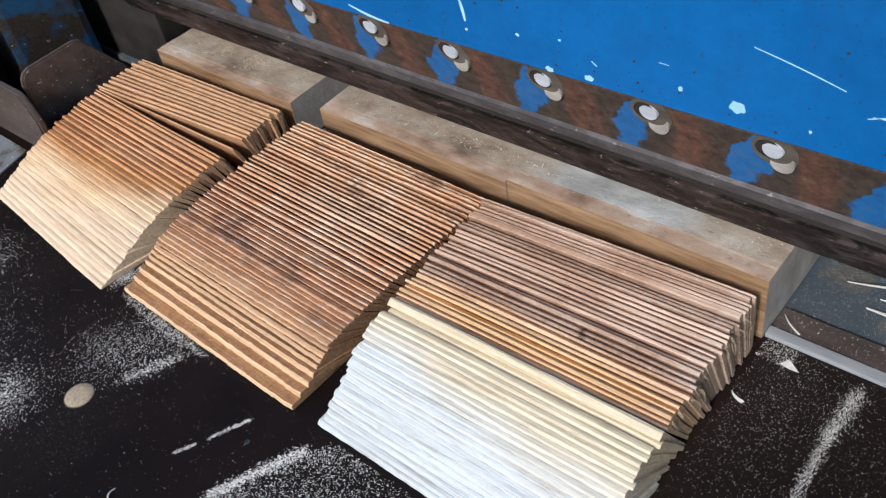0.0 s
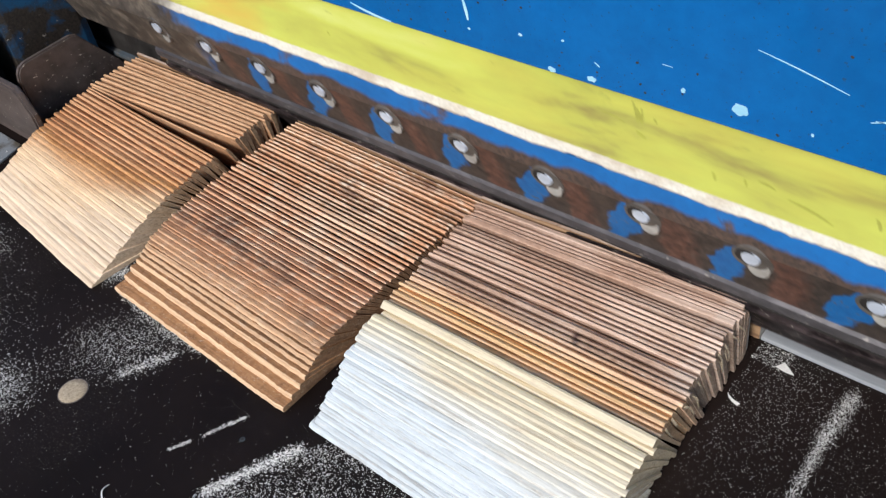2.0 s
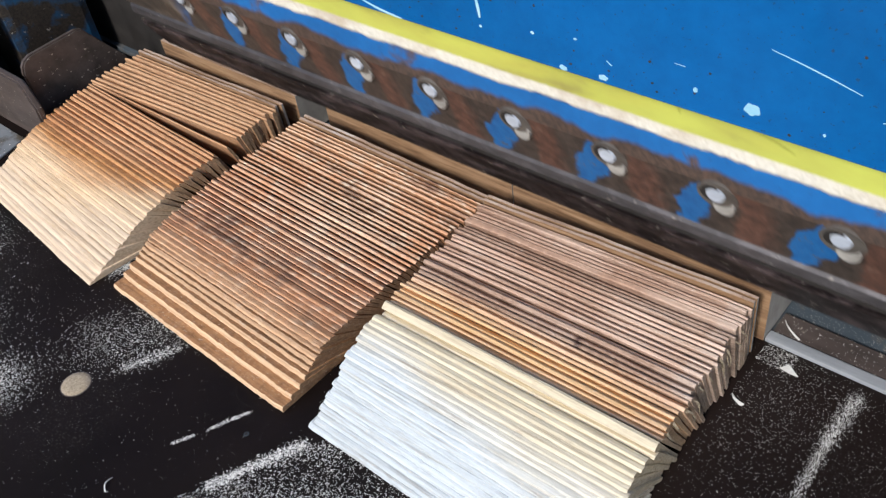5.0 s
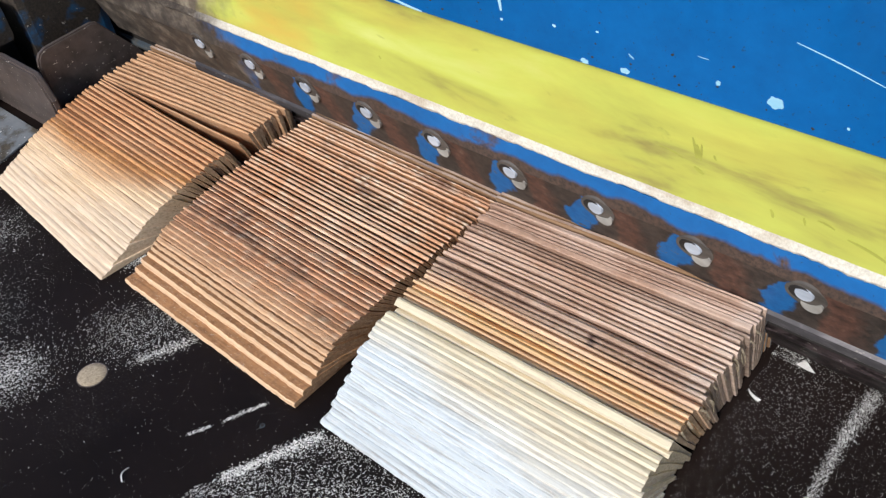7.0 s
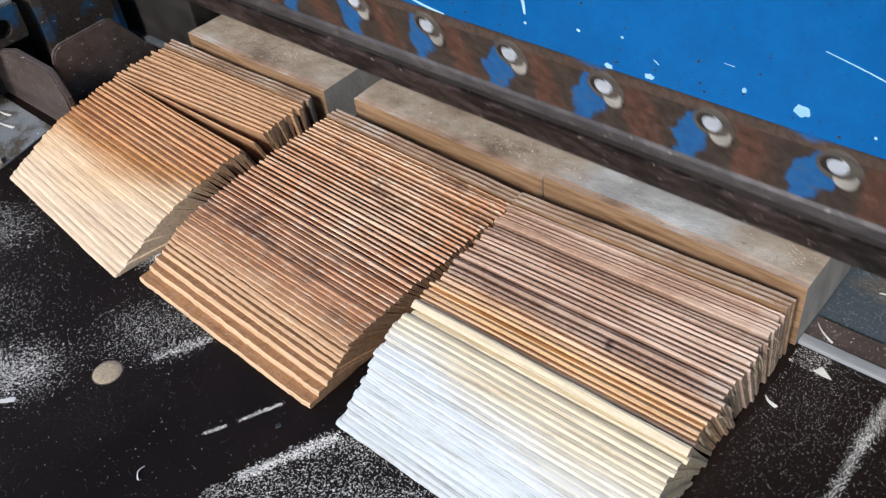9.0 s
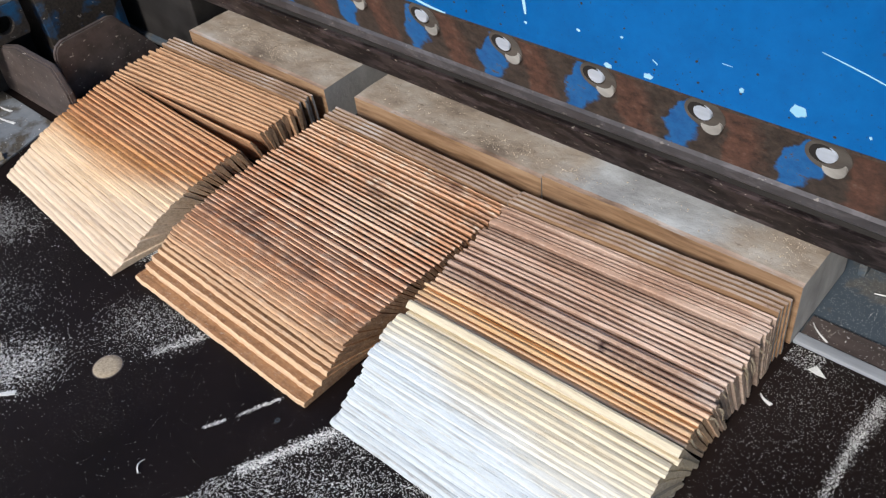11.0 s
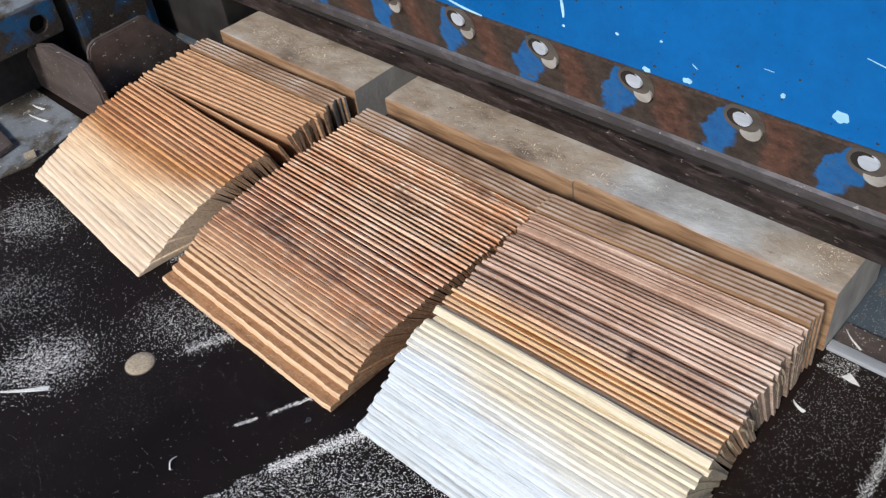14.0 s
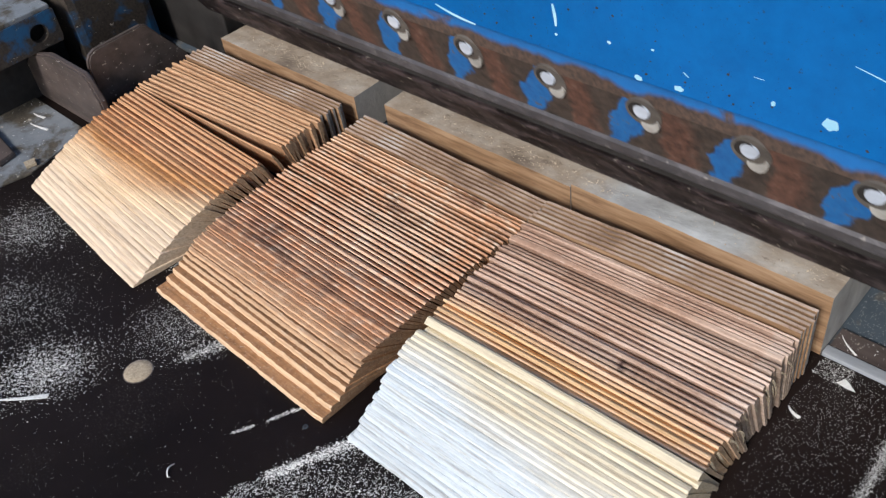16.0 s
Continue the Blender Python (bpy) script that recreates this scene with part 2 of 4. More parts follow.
WOOD = shingle_wood()
BLOCK = block_wood()
SLICE = block_wood("slice_wood", False)
BLUE = painted_steel("blue_paint", (0.0004, 0.100, 0.325), 0.24, (0.0006, 0.080, 0.275), 0.5, 3.0)
YELLOW = yellow_beam_paint()
RUSTBLUE = bevel_paint()
STRIPBLUE = painted_steel("blue_strip_paint", (0.004, 0.115, 0.36), 0.36, (0.12, 0.07, 0.045), 0.55, 9.0)
BLUE.node_tree.nodes["Principled BSDF"].inputs["Specular IOR Level"].default_value = 0.2
POSTBLUE = painted_steel("post_paint", (0.012, 0.085, 0.19), 0.5, (0.06, 0.045, 0.034), 0.55, 7.0)
KNIFE = bare_steel("knife_steel", (0.045, 0.04, 0.043), (0.14, 0.13, 0.137), 0.5, 0.4, 0.25, 0.35)
KNIFE_LOW = bare_steel("knife_bevel_steel", (0.016, 0.010, 0.010), (0.13, 0.098, 0.10), 0.5, 0.5, 0.9, 0.85)
# pale blue base colour puts the sky's reflection on the bolt heads
BOLT = bare_steel("bolt_steel", (0.34, 0.38, 0.45), (0.6, 0.65, 0.74), 0.4, 0.2)
SEAT = bare_steel("worn_seat_steel", (0.05, 0.043, 0.038), (0.15, 0.132, 0.117), 0.55, 0.2)
PALE = bare_steel("rubbed_steel", (0.22, 0.205, 0.185), (0.46, 0.44, 0.41), 0.5, 0.3)
BROWN = bare_steel("brown_plate_steel", (0.055, 0.043, 0.039), (0.12, 0.092, 0.083), 0.5, 0.2, 0.8)
BED = painted_steel("dusty_bed_steel", (0.06, 0.08, 0.10), 0.4, (0.14, 0.135, 0.125), 0.6, 14.0)
STRIP = bare_steel("strip_steel", (0.35, 0.37, 0.4), (0.6, 0.62, 0.66), 0.4, 0.4)
CHIP = bare_steel("chipped_paint", (0.015, 0.012, 0.012), (0.05, 0.03, 0.02), 0.7, 0.1)
SCUFF = bare_steel("olive_scuff", (0.28, 0.28, 0.05), (0.42, 0.43, 0.07), 0.6, 0.0)
WHITE = bare_steel("white_paint_drop", (0.20, 0.46, 0.62), (0.42, 0.64, 0.76), 0.5, 0.0)
GREY = painted_steel("grey_sheet_steel", (0.2, 0.215, 0.23), 0.45, (0.11, 0.09, 0.065), 0.5, 8.0)
# near black: the shade of voids and recesses is in this colour
DARK = bare_steel("shade_dark_steel", (0.012, 0.01, 0.009), (0.03, 0.026, 0.024), 0.7, 0.2)
TABLE = table_film()
DUST = sawdust_mat()
CHIPS = sawdust_mat("tan_chips", (0.36, 0.29, 0.21), (0.60, 0.50, 0.39))
FLAKE = sawdust_mat("sawdust_flake", (0.62, 0.60, 0.56), (0.88, 0.87, 0.85))
PALE_DUST = sawdust_mat("pale_sawdust", (0.46, 0.42, 0.36), (0.72, 0.68, 0.61))


# ---- mesh helpers ----
def mesh_of(bm, name, mat, smooth=False):
    bmesh.ops.recalc_face_normals(bm, faces=bm.faces)
    me = bpy.data.meshes.new(name)
    bm.to_mesh(me)
    bm.free()
    me.materials.append(mat)
    if smooth:
        for p in me.polygons:
            p.use_smooth = True
    return me


def part(name, bm, mat, parent=None, label="", smooth=False):
    ob = new(name, mesh_of(bm, name, mat, smooth))
    if parent is not None:
        ob.parent = parent
    if label:
        tagged(ob, label)
    return ob


def thing(name, label, category, kind="", group=""):
    return tagged(new(name), label, category, group, kind)


def box(x0, x1, y0, y1, z0, z1, bevel=0.0, bm=None):
    bm = bm or bmesh.new()
    got = bmesh.ops.create_cube(bm, size=1.0)["verts"]
    for v in got:
        v.co = Vector(((x0 + x1) / 2 + v.co.x * (x1 - x0), (y0 + y1) / 2 + v.co.y * (y1 - y0), (z0 + z1) / 2 + v.co.z * (z1 - z0)))
    if bevel:
        bmesh.ops.bevel(bm, geom=list({e for v in got for e in v.link_edges}), offset=bevel, segments=2, affect="EDGES", profile=0.7)
    return bm


def extrude_x(profile, x0, x1, cuts=1):
    """A solid bar along x with the (y, z) outline given."""
    bm = bmesh.new()
    rings = [[bm.verts.new((x0 + (x1 - x0) * i / cuts, y, z)) for y, z in profile] for i in range(cuts + 1)]
    n = len(profile)
    for a, b in zip(rings, rings[1:]):
        for i in range(n):
            bm.faces.new((a[i], a[(i + 1) % n], b[(i + 1) % n], b[i]))
    bm.faces.new(rings[0])
    bm.faces.new(rings[-1])
    return bm


def slab(outline, axis, lo, hi, bevel=0.0):
    """A plate: an outline of two coordinates, thick along axis from lo to hi."""
    bm = bmesh.new()

    def at(p, d):
        q = list(p)
        q.insert("xyz".index(axis), d)
        return q

    a = [bm.verts.new(at(p, lo)) for p in outline]
    b = [bm.verts.new(at(p, hi)) for p in outline]
    bm.faces.new(a)
    bm.faces.new(b)
    for i in range(len(a)):
        j = (i + 1) % len(a)
        bm.faces.new((a[i], a[j], b[j], b[i]))
    if bevel:
        rim = [e for e in bm.edges if (e.verts[0] in a) == (e.verts[1] in a)]
        bmesh.ops.bevel(bm, geom=rim, offset=bevel, segments=2, affect="EDGES")
    return bm


def rod(p, q, r, seg=24, r2=None, bevel=0.0):
    bm = bmesh.new()
    p, q = Vector(p), Vector(q)
    m = Matrix.Translation((p + q) / 2) @ (q - p).to_track_quat("Z", "Y").to_matrix().to_4x4()
    bmesh.ops.create_cone(bm, cap_ends=True, segments=seg, radius1=r, radius2=r if r2 is None else r2, depth=(q - p).length, matrix=m)
    if bevel:
        caps = [e for f in bm.faces if len(f.verts) > 4 for e in f.edges]
        bmesh.ops.bevel(bm, geom=list(set(caps)), offset=bevel, segments=2, affect="EDGES")
    return bm


# ---- the machine's table and bed ----
def build_table():
    t = thing("table", "dark brown film-faced plywood work table dusted with sawdust", "table", "structure")
    part("tabletop", box(-1.9, 1.8, -1.7, 0.008, -0.024, 0.0, 0.002), TABLE, t)
    b = thing("machine_bed", "dusty grey-blue steel machine bed behind the knife", "machine bed", "structure")
    part("bed_plate", box(-1.9, 1.8, 0.03, 0.9, -0.05, -0.006), BED, b)
    part("knife_strip", box(0.448, 1.8, 0.008, 0.026, -0.02, 0.006, 0.003), STRIP, b, "pale worn steel strip")
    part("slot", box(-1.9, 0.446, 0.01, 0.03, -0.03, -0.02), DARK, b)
    part("dark_rail", box(0.45, 1.8, 0.03, 0.07, -0.02, 0.002, 0.002), BROWN, b)
    g = new("floor", mesh_of(box(-14, 14, -14, 14, -0.95, -0.9), "floor", BED))
    tagged(g, "dim grey workshop floor of dusty concrete", "floor", kind="structure")


build_table()


# ---- the fixed blue guard and the frame ----
def blob(cx, cz, r, y0, y1, seed, stretch=1.0):
    """A ragged flat drop in the plane of the guard."""
    rng = random.Random(seed)
    out = []
    p, h = rng.uniform(0, 6.3), rng.uniform(0, 6.3)
    for k in range(22):
        a = 2 * math.pi * k / 22
        q = r * (0.95 + 0.13 * math.sin(2 * a + p) + 0.1 * math.sin(5 * a + h) + rng.uniform(-0.07, 0.07))
        out.append((cx + q * math.cos(a), cz + q * stretch * math.sin(a)))
    return slab(out, "y", y0, y1)


def scratch(x0, z0, x1, z1, w, bow=0.0, face=-0.1155):
    bm = bmesh.new()
    n = 8
    d = Vector((x1 - x0, z1 - z0)).normalized()
    side = Vector((-d.y, d.x))
    rows = []
    for k in range(n + 1):
        f = k / n
        c = Vector((x0 + (x1 - x0) * f, z0 + (z1 - z0) * f)) + side * bow * math.sin(math.pi * f)
        h = w * (0.25 + 0.75 * math.sin(math.pi * min(max(f, 0.04), 0.96)) ** 0.5) / 2
        rows.append([bm.verts.new((p.x, y, p.y)) for p in (c - side * h, c + side * h) for y in (face, face + 0.0012)])
    for a, b in zip(rows, rows[1:]):
        for i, j in ((0, 1), (1, 3), (3, 2), (2, 0)):
            bm.faces.new((a[i], a[j], b[j], b[i]))
    bm.faces.new([rows[0][i] for i in (0, 1, 3, 2)])
    bm.faces.new([rows[-1][i] for i in (0, 1, 3, 2)])
    return bm


def build_frame():
    g = thing("machine_guard", "bright blue painted steel guard plate with scratches and white paint drops", "guard")
    part("plate", box(-1.3, 1.9, -0.115, -0.104, 0.4305, 1.5, 0.0015), BLUE, g)
    for k, (x, z, r, st) in enumerate([(0.437, 0.455, 0.0078, 1.0), (0.265, 0.438, 0.0056, 0.7), (0.212, 0.4345, 0.006, 0.5), (0.375, 0.458, 0.003, 0.9), (0.095, 0.456, 0.0019, 1.0), (0.229, 0.476, 0.0019, 0.8), (0.171, 0.468, 0.0026, 0.7), (0.51, 0.451, 0.0016, 1.0)]):
        part("paint_drop", blob(x, z, r, -0.1156, -0.114, 3 + k, st), WHITE, g, "pale blue-white paint drop")
    for x0, z0, x1, z1, w, bow in [(0.448, 0.526, 0.536, 0.504, 0.0012, 0.001), (-0.107, 0.442, -0.037, 0.4315, 0.0034, -0.002), (0.09, 0.495, 0.095, 0.467, 0.0044, 0.0008), (0.558, 0.482, 0.576, 0.489, 0.0012, 0.0), (0.562, 0.485, 0.583, 0.487, 0.0009, 0.0), (0.269, 0.4605, 0.276, 0.456, 0.0013, 0.0), (0.35, 0.482, 0.362, 0.4815, 0.0006, 0.0)]:
        part("scratch", scratch(x0, z0, x1, z1, w, bow, -0.1155), WHITE, g, "bare white scratch")
    rng = random.Random(77)
    for k in range(46):
        x, z = rng.uniform(-0.1, 0.75), 0.434 + abs(rng.gauss(0, 0.045))
        part("chip", blob(x, z, rng.uniform(0.0006, 0.0019), -0.1153, -0.114, 90 + k, 0.8), CHIP, g)
    # added dark wall and unseen top keep light out from behind the knife
    h = thing("dark_backing", "added dark backing that stands in for the unlit space behind the knife", "machine frame")
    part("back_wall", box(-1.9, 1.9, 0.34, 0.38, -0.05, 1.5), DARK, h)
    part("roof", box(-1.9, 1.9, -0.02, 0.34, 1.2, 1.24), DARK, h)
    # dark box put in where there is only an unlit void
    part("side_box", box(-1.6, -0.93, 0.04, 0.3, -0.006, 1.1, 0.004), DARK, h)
    for x in (0.463, 0.535):
        part("bed_rib", box(x, x + 0.012, 0.19, 0.33, -0.006, 0.09, 0.002), BED, h)


build_frame()


# ---- the knife beam ----
BOLT_X = [0.463 - 0.1445 * k for k in range(-3, 10)]


def build_beam():
    beam = thing("knife_beam", "yellow and blue painted steel beam carrying a long bolted knife", "machine knife")
    part("beam_face", extrude_x([(-0.080, 0.461), (-0.080, 0.95), (-0.0, 0.95), (-0.0, 0.461)], -1.2, 1.7), YELLOW, beam, "yellow painted steel face with dark scuffs")
    bm = extrude_x([(-0.079, 0.4635), (-0.0, 0.4609), (-0.0, 0.4481), (-0.0845, 0.4481), (-0.0865, 0.452), (-0.083, 0.457)], -1.2, 1.7, 420)
    for v in bm.verts:
        if v.co.y < -0.06:
            f = noise.noise(Vector((v.co.x * 22, v.co.z * 30, 3))) + 0.7 * noise.noise(Vector((v.co.x * 90, v.co.z * 90, 5)))
            v.co.y += 0.0012 * f
            v.co.z += 0.0026 * f
    part("ledge", bm, PALE_DUST, beam, "ledge caked with cream sawdust")
    part("clamp_strip", extrude_x([(-0.084, 0.448), (-0.0, 0.448), (-0.0, 0.404), (-0.084, 0.404)], -1.2, 1.7), STRIPBLUE, beam, "blue painted strip with rust spots")
    part("bolt_bevel", extrude_x([(-0.084, 0.4039), (-0.0, 0.4039), (-0.0, 0.308), (-0.05, 0.308)], -1.2, 1.7), RUSTBLUE, beam, "rusty blue bevel")
    for x0, z0, x1, z1, w, bow in [(0.160, 0.556, 0.167, 0.528, 0.004, 0.001), (0.166, 0.548, 0.171, 0.53, 0.005, 0.0), (0.172, 0.55, 0.173, 0.527, 0.003, 0.0), (0.188, 0.541, 0.191, 0.535, 0.003, 0.0), (0.118, 0.528, 0.15, 0.522, 0.0016, 0.002), (0.165, 0.516, 0.178, 0.509, 0.005, 0.0), (0.35, 0.492, 0.40, 0.478, 0.004, 0.002), (0.262, 0.495, 0.266, 0.484, 0.004, 0.001), (0.30, 0.50, 0.303, 0.49, 0.003, 0.0), (0.315, 0.503, 0.335, 0.499, 0.003, 0.001), (0.44, 0.506, 0.446, 0.492, 0.004, 0.001), (-0.35, 0.51, -0.346, 0.505, 0.004, 0.0)]:
        part("scuff", scratch(x0, z0, x1, z1, w, bow, -0.0803), SCUFF, beam, "dark olive scuff")
    part("knife_bar", extrude_x([(-0.052, 0.2891), (-0.0535, 0.291), (-0.054, 0.304), (-0.050, 0.3079), (-0.0, 0.3079), (-0.0, 0.2891)], -0.93, 1.7), KNIFE, beam, "dark worn steel knife bar")
    # strip of its own, so the undercut's shade is in its colour
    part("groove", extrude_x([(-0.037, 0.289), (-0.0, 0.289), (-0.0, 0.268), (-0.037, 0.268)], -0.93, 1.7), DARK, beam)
    part("blade", extrude_x([(-0.043, 0.2679), (-0.0, 0.2679), (-0.0, 0.193), (-0.002, 0.193), (-0.043, 0.262)], -0.93, 1.7), KNIFE_LOW, beam, "stained steel blade bevel")
    out, side = Vector((0, -0.9427, -0.3339)), Vector((1, 0, 0))
    up = Vector((0, -0.3339, 0.9427))
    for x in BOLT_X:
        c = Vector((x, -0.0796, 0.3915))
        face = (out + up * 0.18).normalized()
        bolt = part("bolt", rod(c, c + face * 0.0042, 0.0122, 22, 0.0112, 0.0008), BOLT, beam, "worn bolt head, pale blue from painted sky reflection")
        # dark disc set off to one side: the shade beside the head, as a part
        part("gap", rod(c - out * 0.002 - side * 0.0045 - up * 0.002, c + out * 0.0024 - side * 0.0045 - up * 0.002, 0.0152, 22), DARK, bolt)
        # dirty round seat, with a rubbed pale lip on its lower side
        d = c + side * 0.001 - up * 0.005
        for nm, mat, a0, a1, r0, r1, h0, h1 in (("seat", SEAT, 0, 360, 0.0, 0.026, 0.0009, 0.0009), ("lip", PALE, 252, 342, 0.0195, 0.0295, 0.0015, 0.006)):
            bm = bmesh.new()
            n = 30
            ring = []
            for k in range(n + 1):
                a = radians(a0 + (a1 - a0) * k / n)
                w = math.sin(math.pi * k / n) ** 0.6 if nm == "lip" else 1.0
                e = side * math.cos(a) + up * math.sin(a)
                mid = r0 + (r1 - r0) * w
                ring.append([bm.verts.new(d + e * q + out * o) for q, o in ((max(r0, 0.001), -0.003), (max(r0, 0.001), h0), (mid, h0 + (h1 - h0) * w), (mid + 0.0005, -0.003))])
            for p, q in zip(ring, ring[1:]):
                for b in range(3):
                    bm.faces.new((p[b], p[b + 1], q[b + 1], q[b]))
            part(nm, bm, mat, bolt, "pale rubbed steel lip" if nm == "lip" else "")
    return beam


BEAM = build_beam()


# ---- blocks and shingles ----
THICK = 0.0053
CUT = 0.0047  # what each stroke takes off a block
STEP = 0.0092
STROKES = [1.65, 4.37, 7.055, 9.82, 12.51, 15.185]
# x0, x1, block height
BLOCKS = [(-0.905, -0.485, 0.092), (-0.400, 0.0195, 0.106), (0.0215, 0.447, 0.112)]
CUTS = 6  # slices that leave each block


def crown(i, x, y):
    """The uneven upper side of a block."""
    return BLOCKS[i][2] + 0.0035 * noise.noise(Vector((x * 6 + i * 9, y * 9, 0))) + 0.0012 * noise.noise(Vector((x * 40, y * 40, i)))


def build_block(i, label):
    x0, x1, h = BLOCKS[i]
    y0, y1 = 0.002 + CUTS * CUT, 0.2
    bm = bmesh.new()
    nx, ny = 30, 14
    top, low = {}, {}
    for a in range(nx + 1):
        for b in range(ny + 1):
            x, y = x0 + (x1 - x0) * a / nx, y0 + (y1 - y0) * b / ny
            drop = 0.012 * max(0.0, (y - 0.1) / 0.1) ** 2
            top[a, b] = bm.verts.new((x, y, crown(i, x, y) - drop))
            low[a, b] = bm.verts.new((x, y, 0.0))
    for a in range(nx):
        for b in range(ny):
            bm.faces.new((top[a, b], top[a + 1, b], top[a + 1, b + 1], top[a, b + 1]))
            bm.faces.new((low[a, b], low[a, b + 1], low[a + 1, b + 1], low[a + 1, b]))
    for a in range(nx):
        for b in (0, ny):
            bm.faces.new((low[a, b], low[a + 1, b], top[a + 1, b], top[a, b]))
    for b in range(ny):
        for a in (0, nx):
            bm.faces.new((low[a, b], low[a, b + 1], top[a, b + 1], top[a, b]))
    ob = new("wood_block", mesh_of(bm, "wood_block", BLOCK))
    return tagged(ob, label, "wood block", "wood blocks behind the knife")


BLOCK_THINGS = [
    build_block(0, "short rough softwood block with a greyed top behind the knife"),
    build_block(1, "long softwood block with a weathered grey-brown top"),
    build_block(2, "softwood block with a pale wet stain on its top"),
]

def top_dust(i, clumps):
    """Chips and sawdust lying on a block's upper side."""
    rng = random.Random(60 + i)
    verts, faces = [], []
    for cx, cy, sx, sy, count in clumps:
        for _ in range(count):
            x, y = rng.gauss(cx, sx), rng.gauss(cy, sy)
            x0, x1, h = BLOCKS[i]
            if not (x0 + 0.004 < x < x1 - 0.004 and 0.036 < y < 0.17):
                continue
            z = crown(i, x, y) - 0.012 * max(0.0, (y - 0.1) / 0.1) ** 2
            r, a, n = min(0.003, rng.lognormvariate(-7.0, 0.5)), rng.uniform(0, 6.3), len(verts)
            for k, (q, up) in enumerate(((1.0, -0.2), (0.5, -0.2), (0.8, -0.2), (0.0, 0.8))):
                b = a + 2.1 * k
                verts.append((x + r * q * math.cos(b), y + r * q * math.sin(b), z + r * up))
            faces += [(n, n + 1, n + 3), (n + 1, n + 2, n + 3), (n + 2, n, n + 3)]
    me = bpy.data.meshes.new("sawdust")
    me.from_pydata(verts, [], faces)
    me.materials.append(CHIPS)
    ob = new("sawdust", me)
    ob.parent = BLOCK_THINGS[i]
    tagged(ob, "tan sawdust and small chips on the block", kind="stuff")


top_dust(0, [(-0.80, 0.07, 0.035, 0.02, 420), (-0.66, 0.07, 0.03, 0.018, 420), (-0.70, 0.08, 0.12, 0.03, 300)])
top_dust(1, [(-0.15, 0.06, 0.10, 0.02, 420), (-0.30, 0.08, 0.08, 0.03, 160), (-0.05, 0.05, 0.05, 0.015, 200)])
top_dust(2, [(0.40, 0.08, 0.02, 0.03, 260), (0.06, 0.05, 0.03, 0.01, 120), (0.3, 0.07, 0.08, 0.03, 220)])

# front upper edges along each heap as the clip begins: y and height, midway along the shingles
FANS = [
    [(-0.032, 0.0910), (-0.10, 0.089), (-0.15, 0.086), (-0.20, 0.080), (-0.25, 0.073), (-0.295, 0.063), (-0.335, 0.050), (-0.37, 0.036), (-0.405, 0.019), (-0.4485, 0.001)],
    [(-0.045, 0.105), (-0.11, 0.1015), (-0.19, 0.093), (-0.26, 0.082), (-0.315, 0.068), (-0.355, 0.053), (-0.383, 0.038), (-0.403, 0.026), (-0.422, 0.0155), (-0.436, 0.007), (-0.4515, 0.0006)],
    [(-0.040, 0.111), (-0.10, 0.1075), (-0.17, 0.102), (-0.235, 0.097), (-0.28, 0.091), (-0.315, 0.082), (-0.35, 0.066), (-0.382, 0.046), (-0.415, 0.022), (-0.452, 0.001)],
]
COUNTS = [42, 47, 50]
SPLIT = 11  # the shingle that has dropped into the gap of the first heap
BAND = 28  # the broad cream shingle where the last heap turns pale


def lerp_rows(rows, s):
    x = s * (len(rows) - 1)
    k = min(int(x), len(rows) - 2)
    f = x - k
    return [a + (b - a) * f for a, b in zip(rows[k], rows[k + 1])]


def room_of(i, k):
    """How much of the heap's length goes to shingle k, as a share of an even step."""
    n = COUNTS[i]
    if i == 0:
        return 2.6 if k == SPLIT else 0.3 if k == SPLIT - 1 else 1.0
    if i == 1:
        # the last slices have slid further apart
        return 1 + 1.9 * max(0, (k - n + 7) / 6) ** 1.3
    return 1.7 if k == BAND - 1 else 1.1 if k >= BAND else 1.0


def even_tops(i):
    """Upper edges of the shingles, in steps along the heap."""
    rows, n = FANS[i], COUNTS[i]
    pts = [lerp_rows(rows, j / 900) for j in range(901)]
    cum = [0.0]
    for a, b in zip(pts, pts[1:]):
        cum.append(cum[-1] + math.hypot(b[0] - a[0], b[1] - a[1]))
    rng = random.Random(40 + i)
    whole = sum(room_of(i, q) for q in range(n - 1))
    out = []
    for k in range(n):
        s = sum(room_of(i, q) for q in range(k)) / whole
        if 0 < k < n - 1:
            s += rng.uniform(-0.11, 0.11) / n
        want = cum[-1] * min(max(s, 0), 1)
        j = min(range(901), key=lambda q: abs(cum[q] - want))
        out.append(pts[j])
    return out


def heap_turn(i, k):
    """How far shingle k has swung round the upright, in degrees."""
    s = max(k, 0) / (COUNTS[i] - 1)
    if i == 0:
        return 1.4 + 2.3 * max(k, 0) / SPLIT if k < SPLIT else -2.3 - 3.2 * (k - SPLIT) / (COUNTS[0] - 1 - SPLIT)
    if i == 1:
        return -0.6 - 1.1 * s
    return 3.0 * (1 - s) ** 0.8


TOPS = [even_tops(i) for i in range(3)]


def tall(i):
    return BLOCKS[i][2] - 0.001


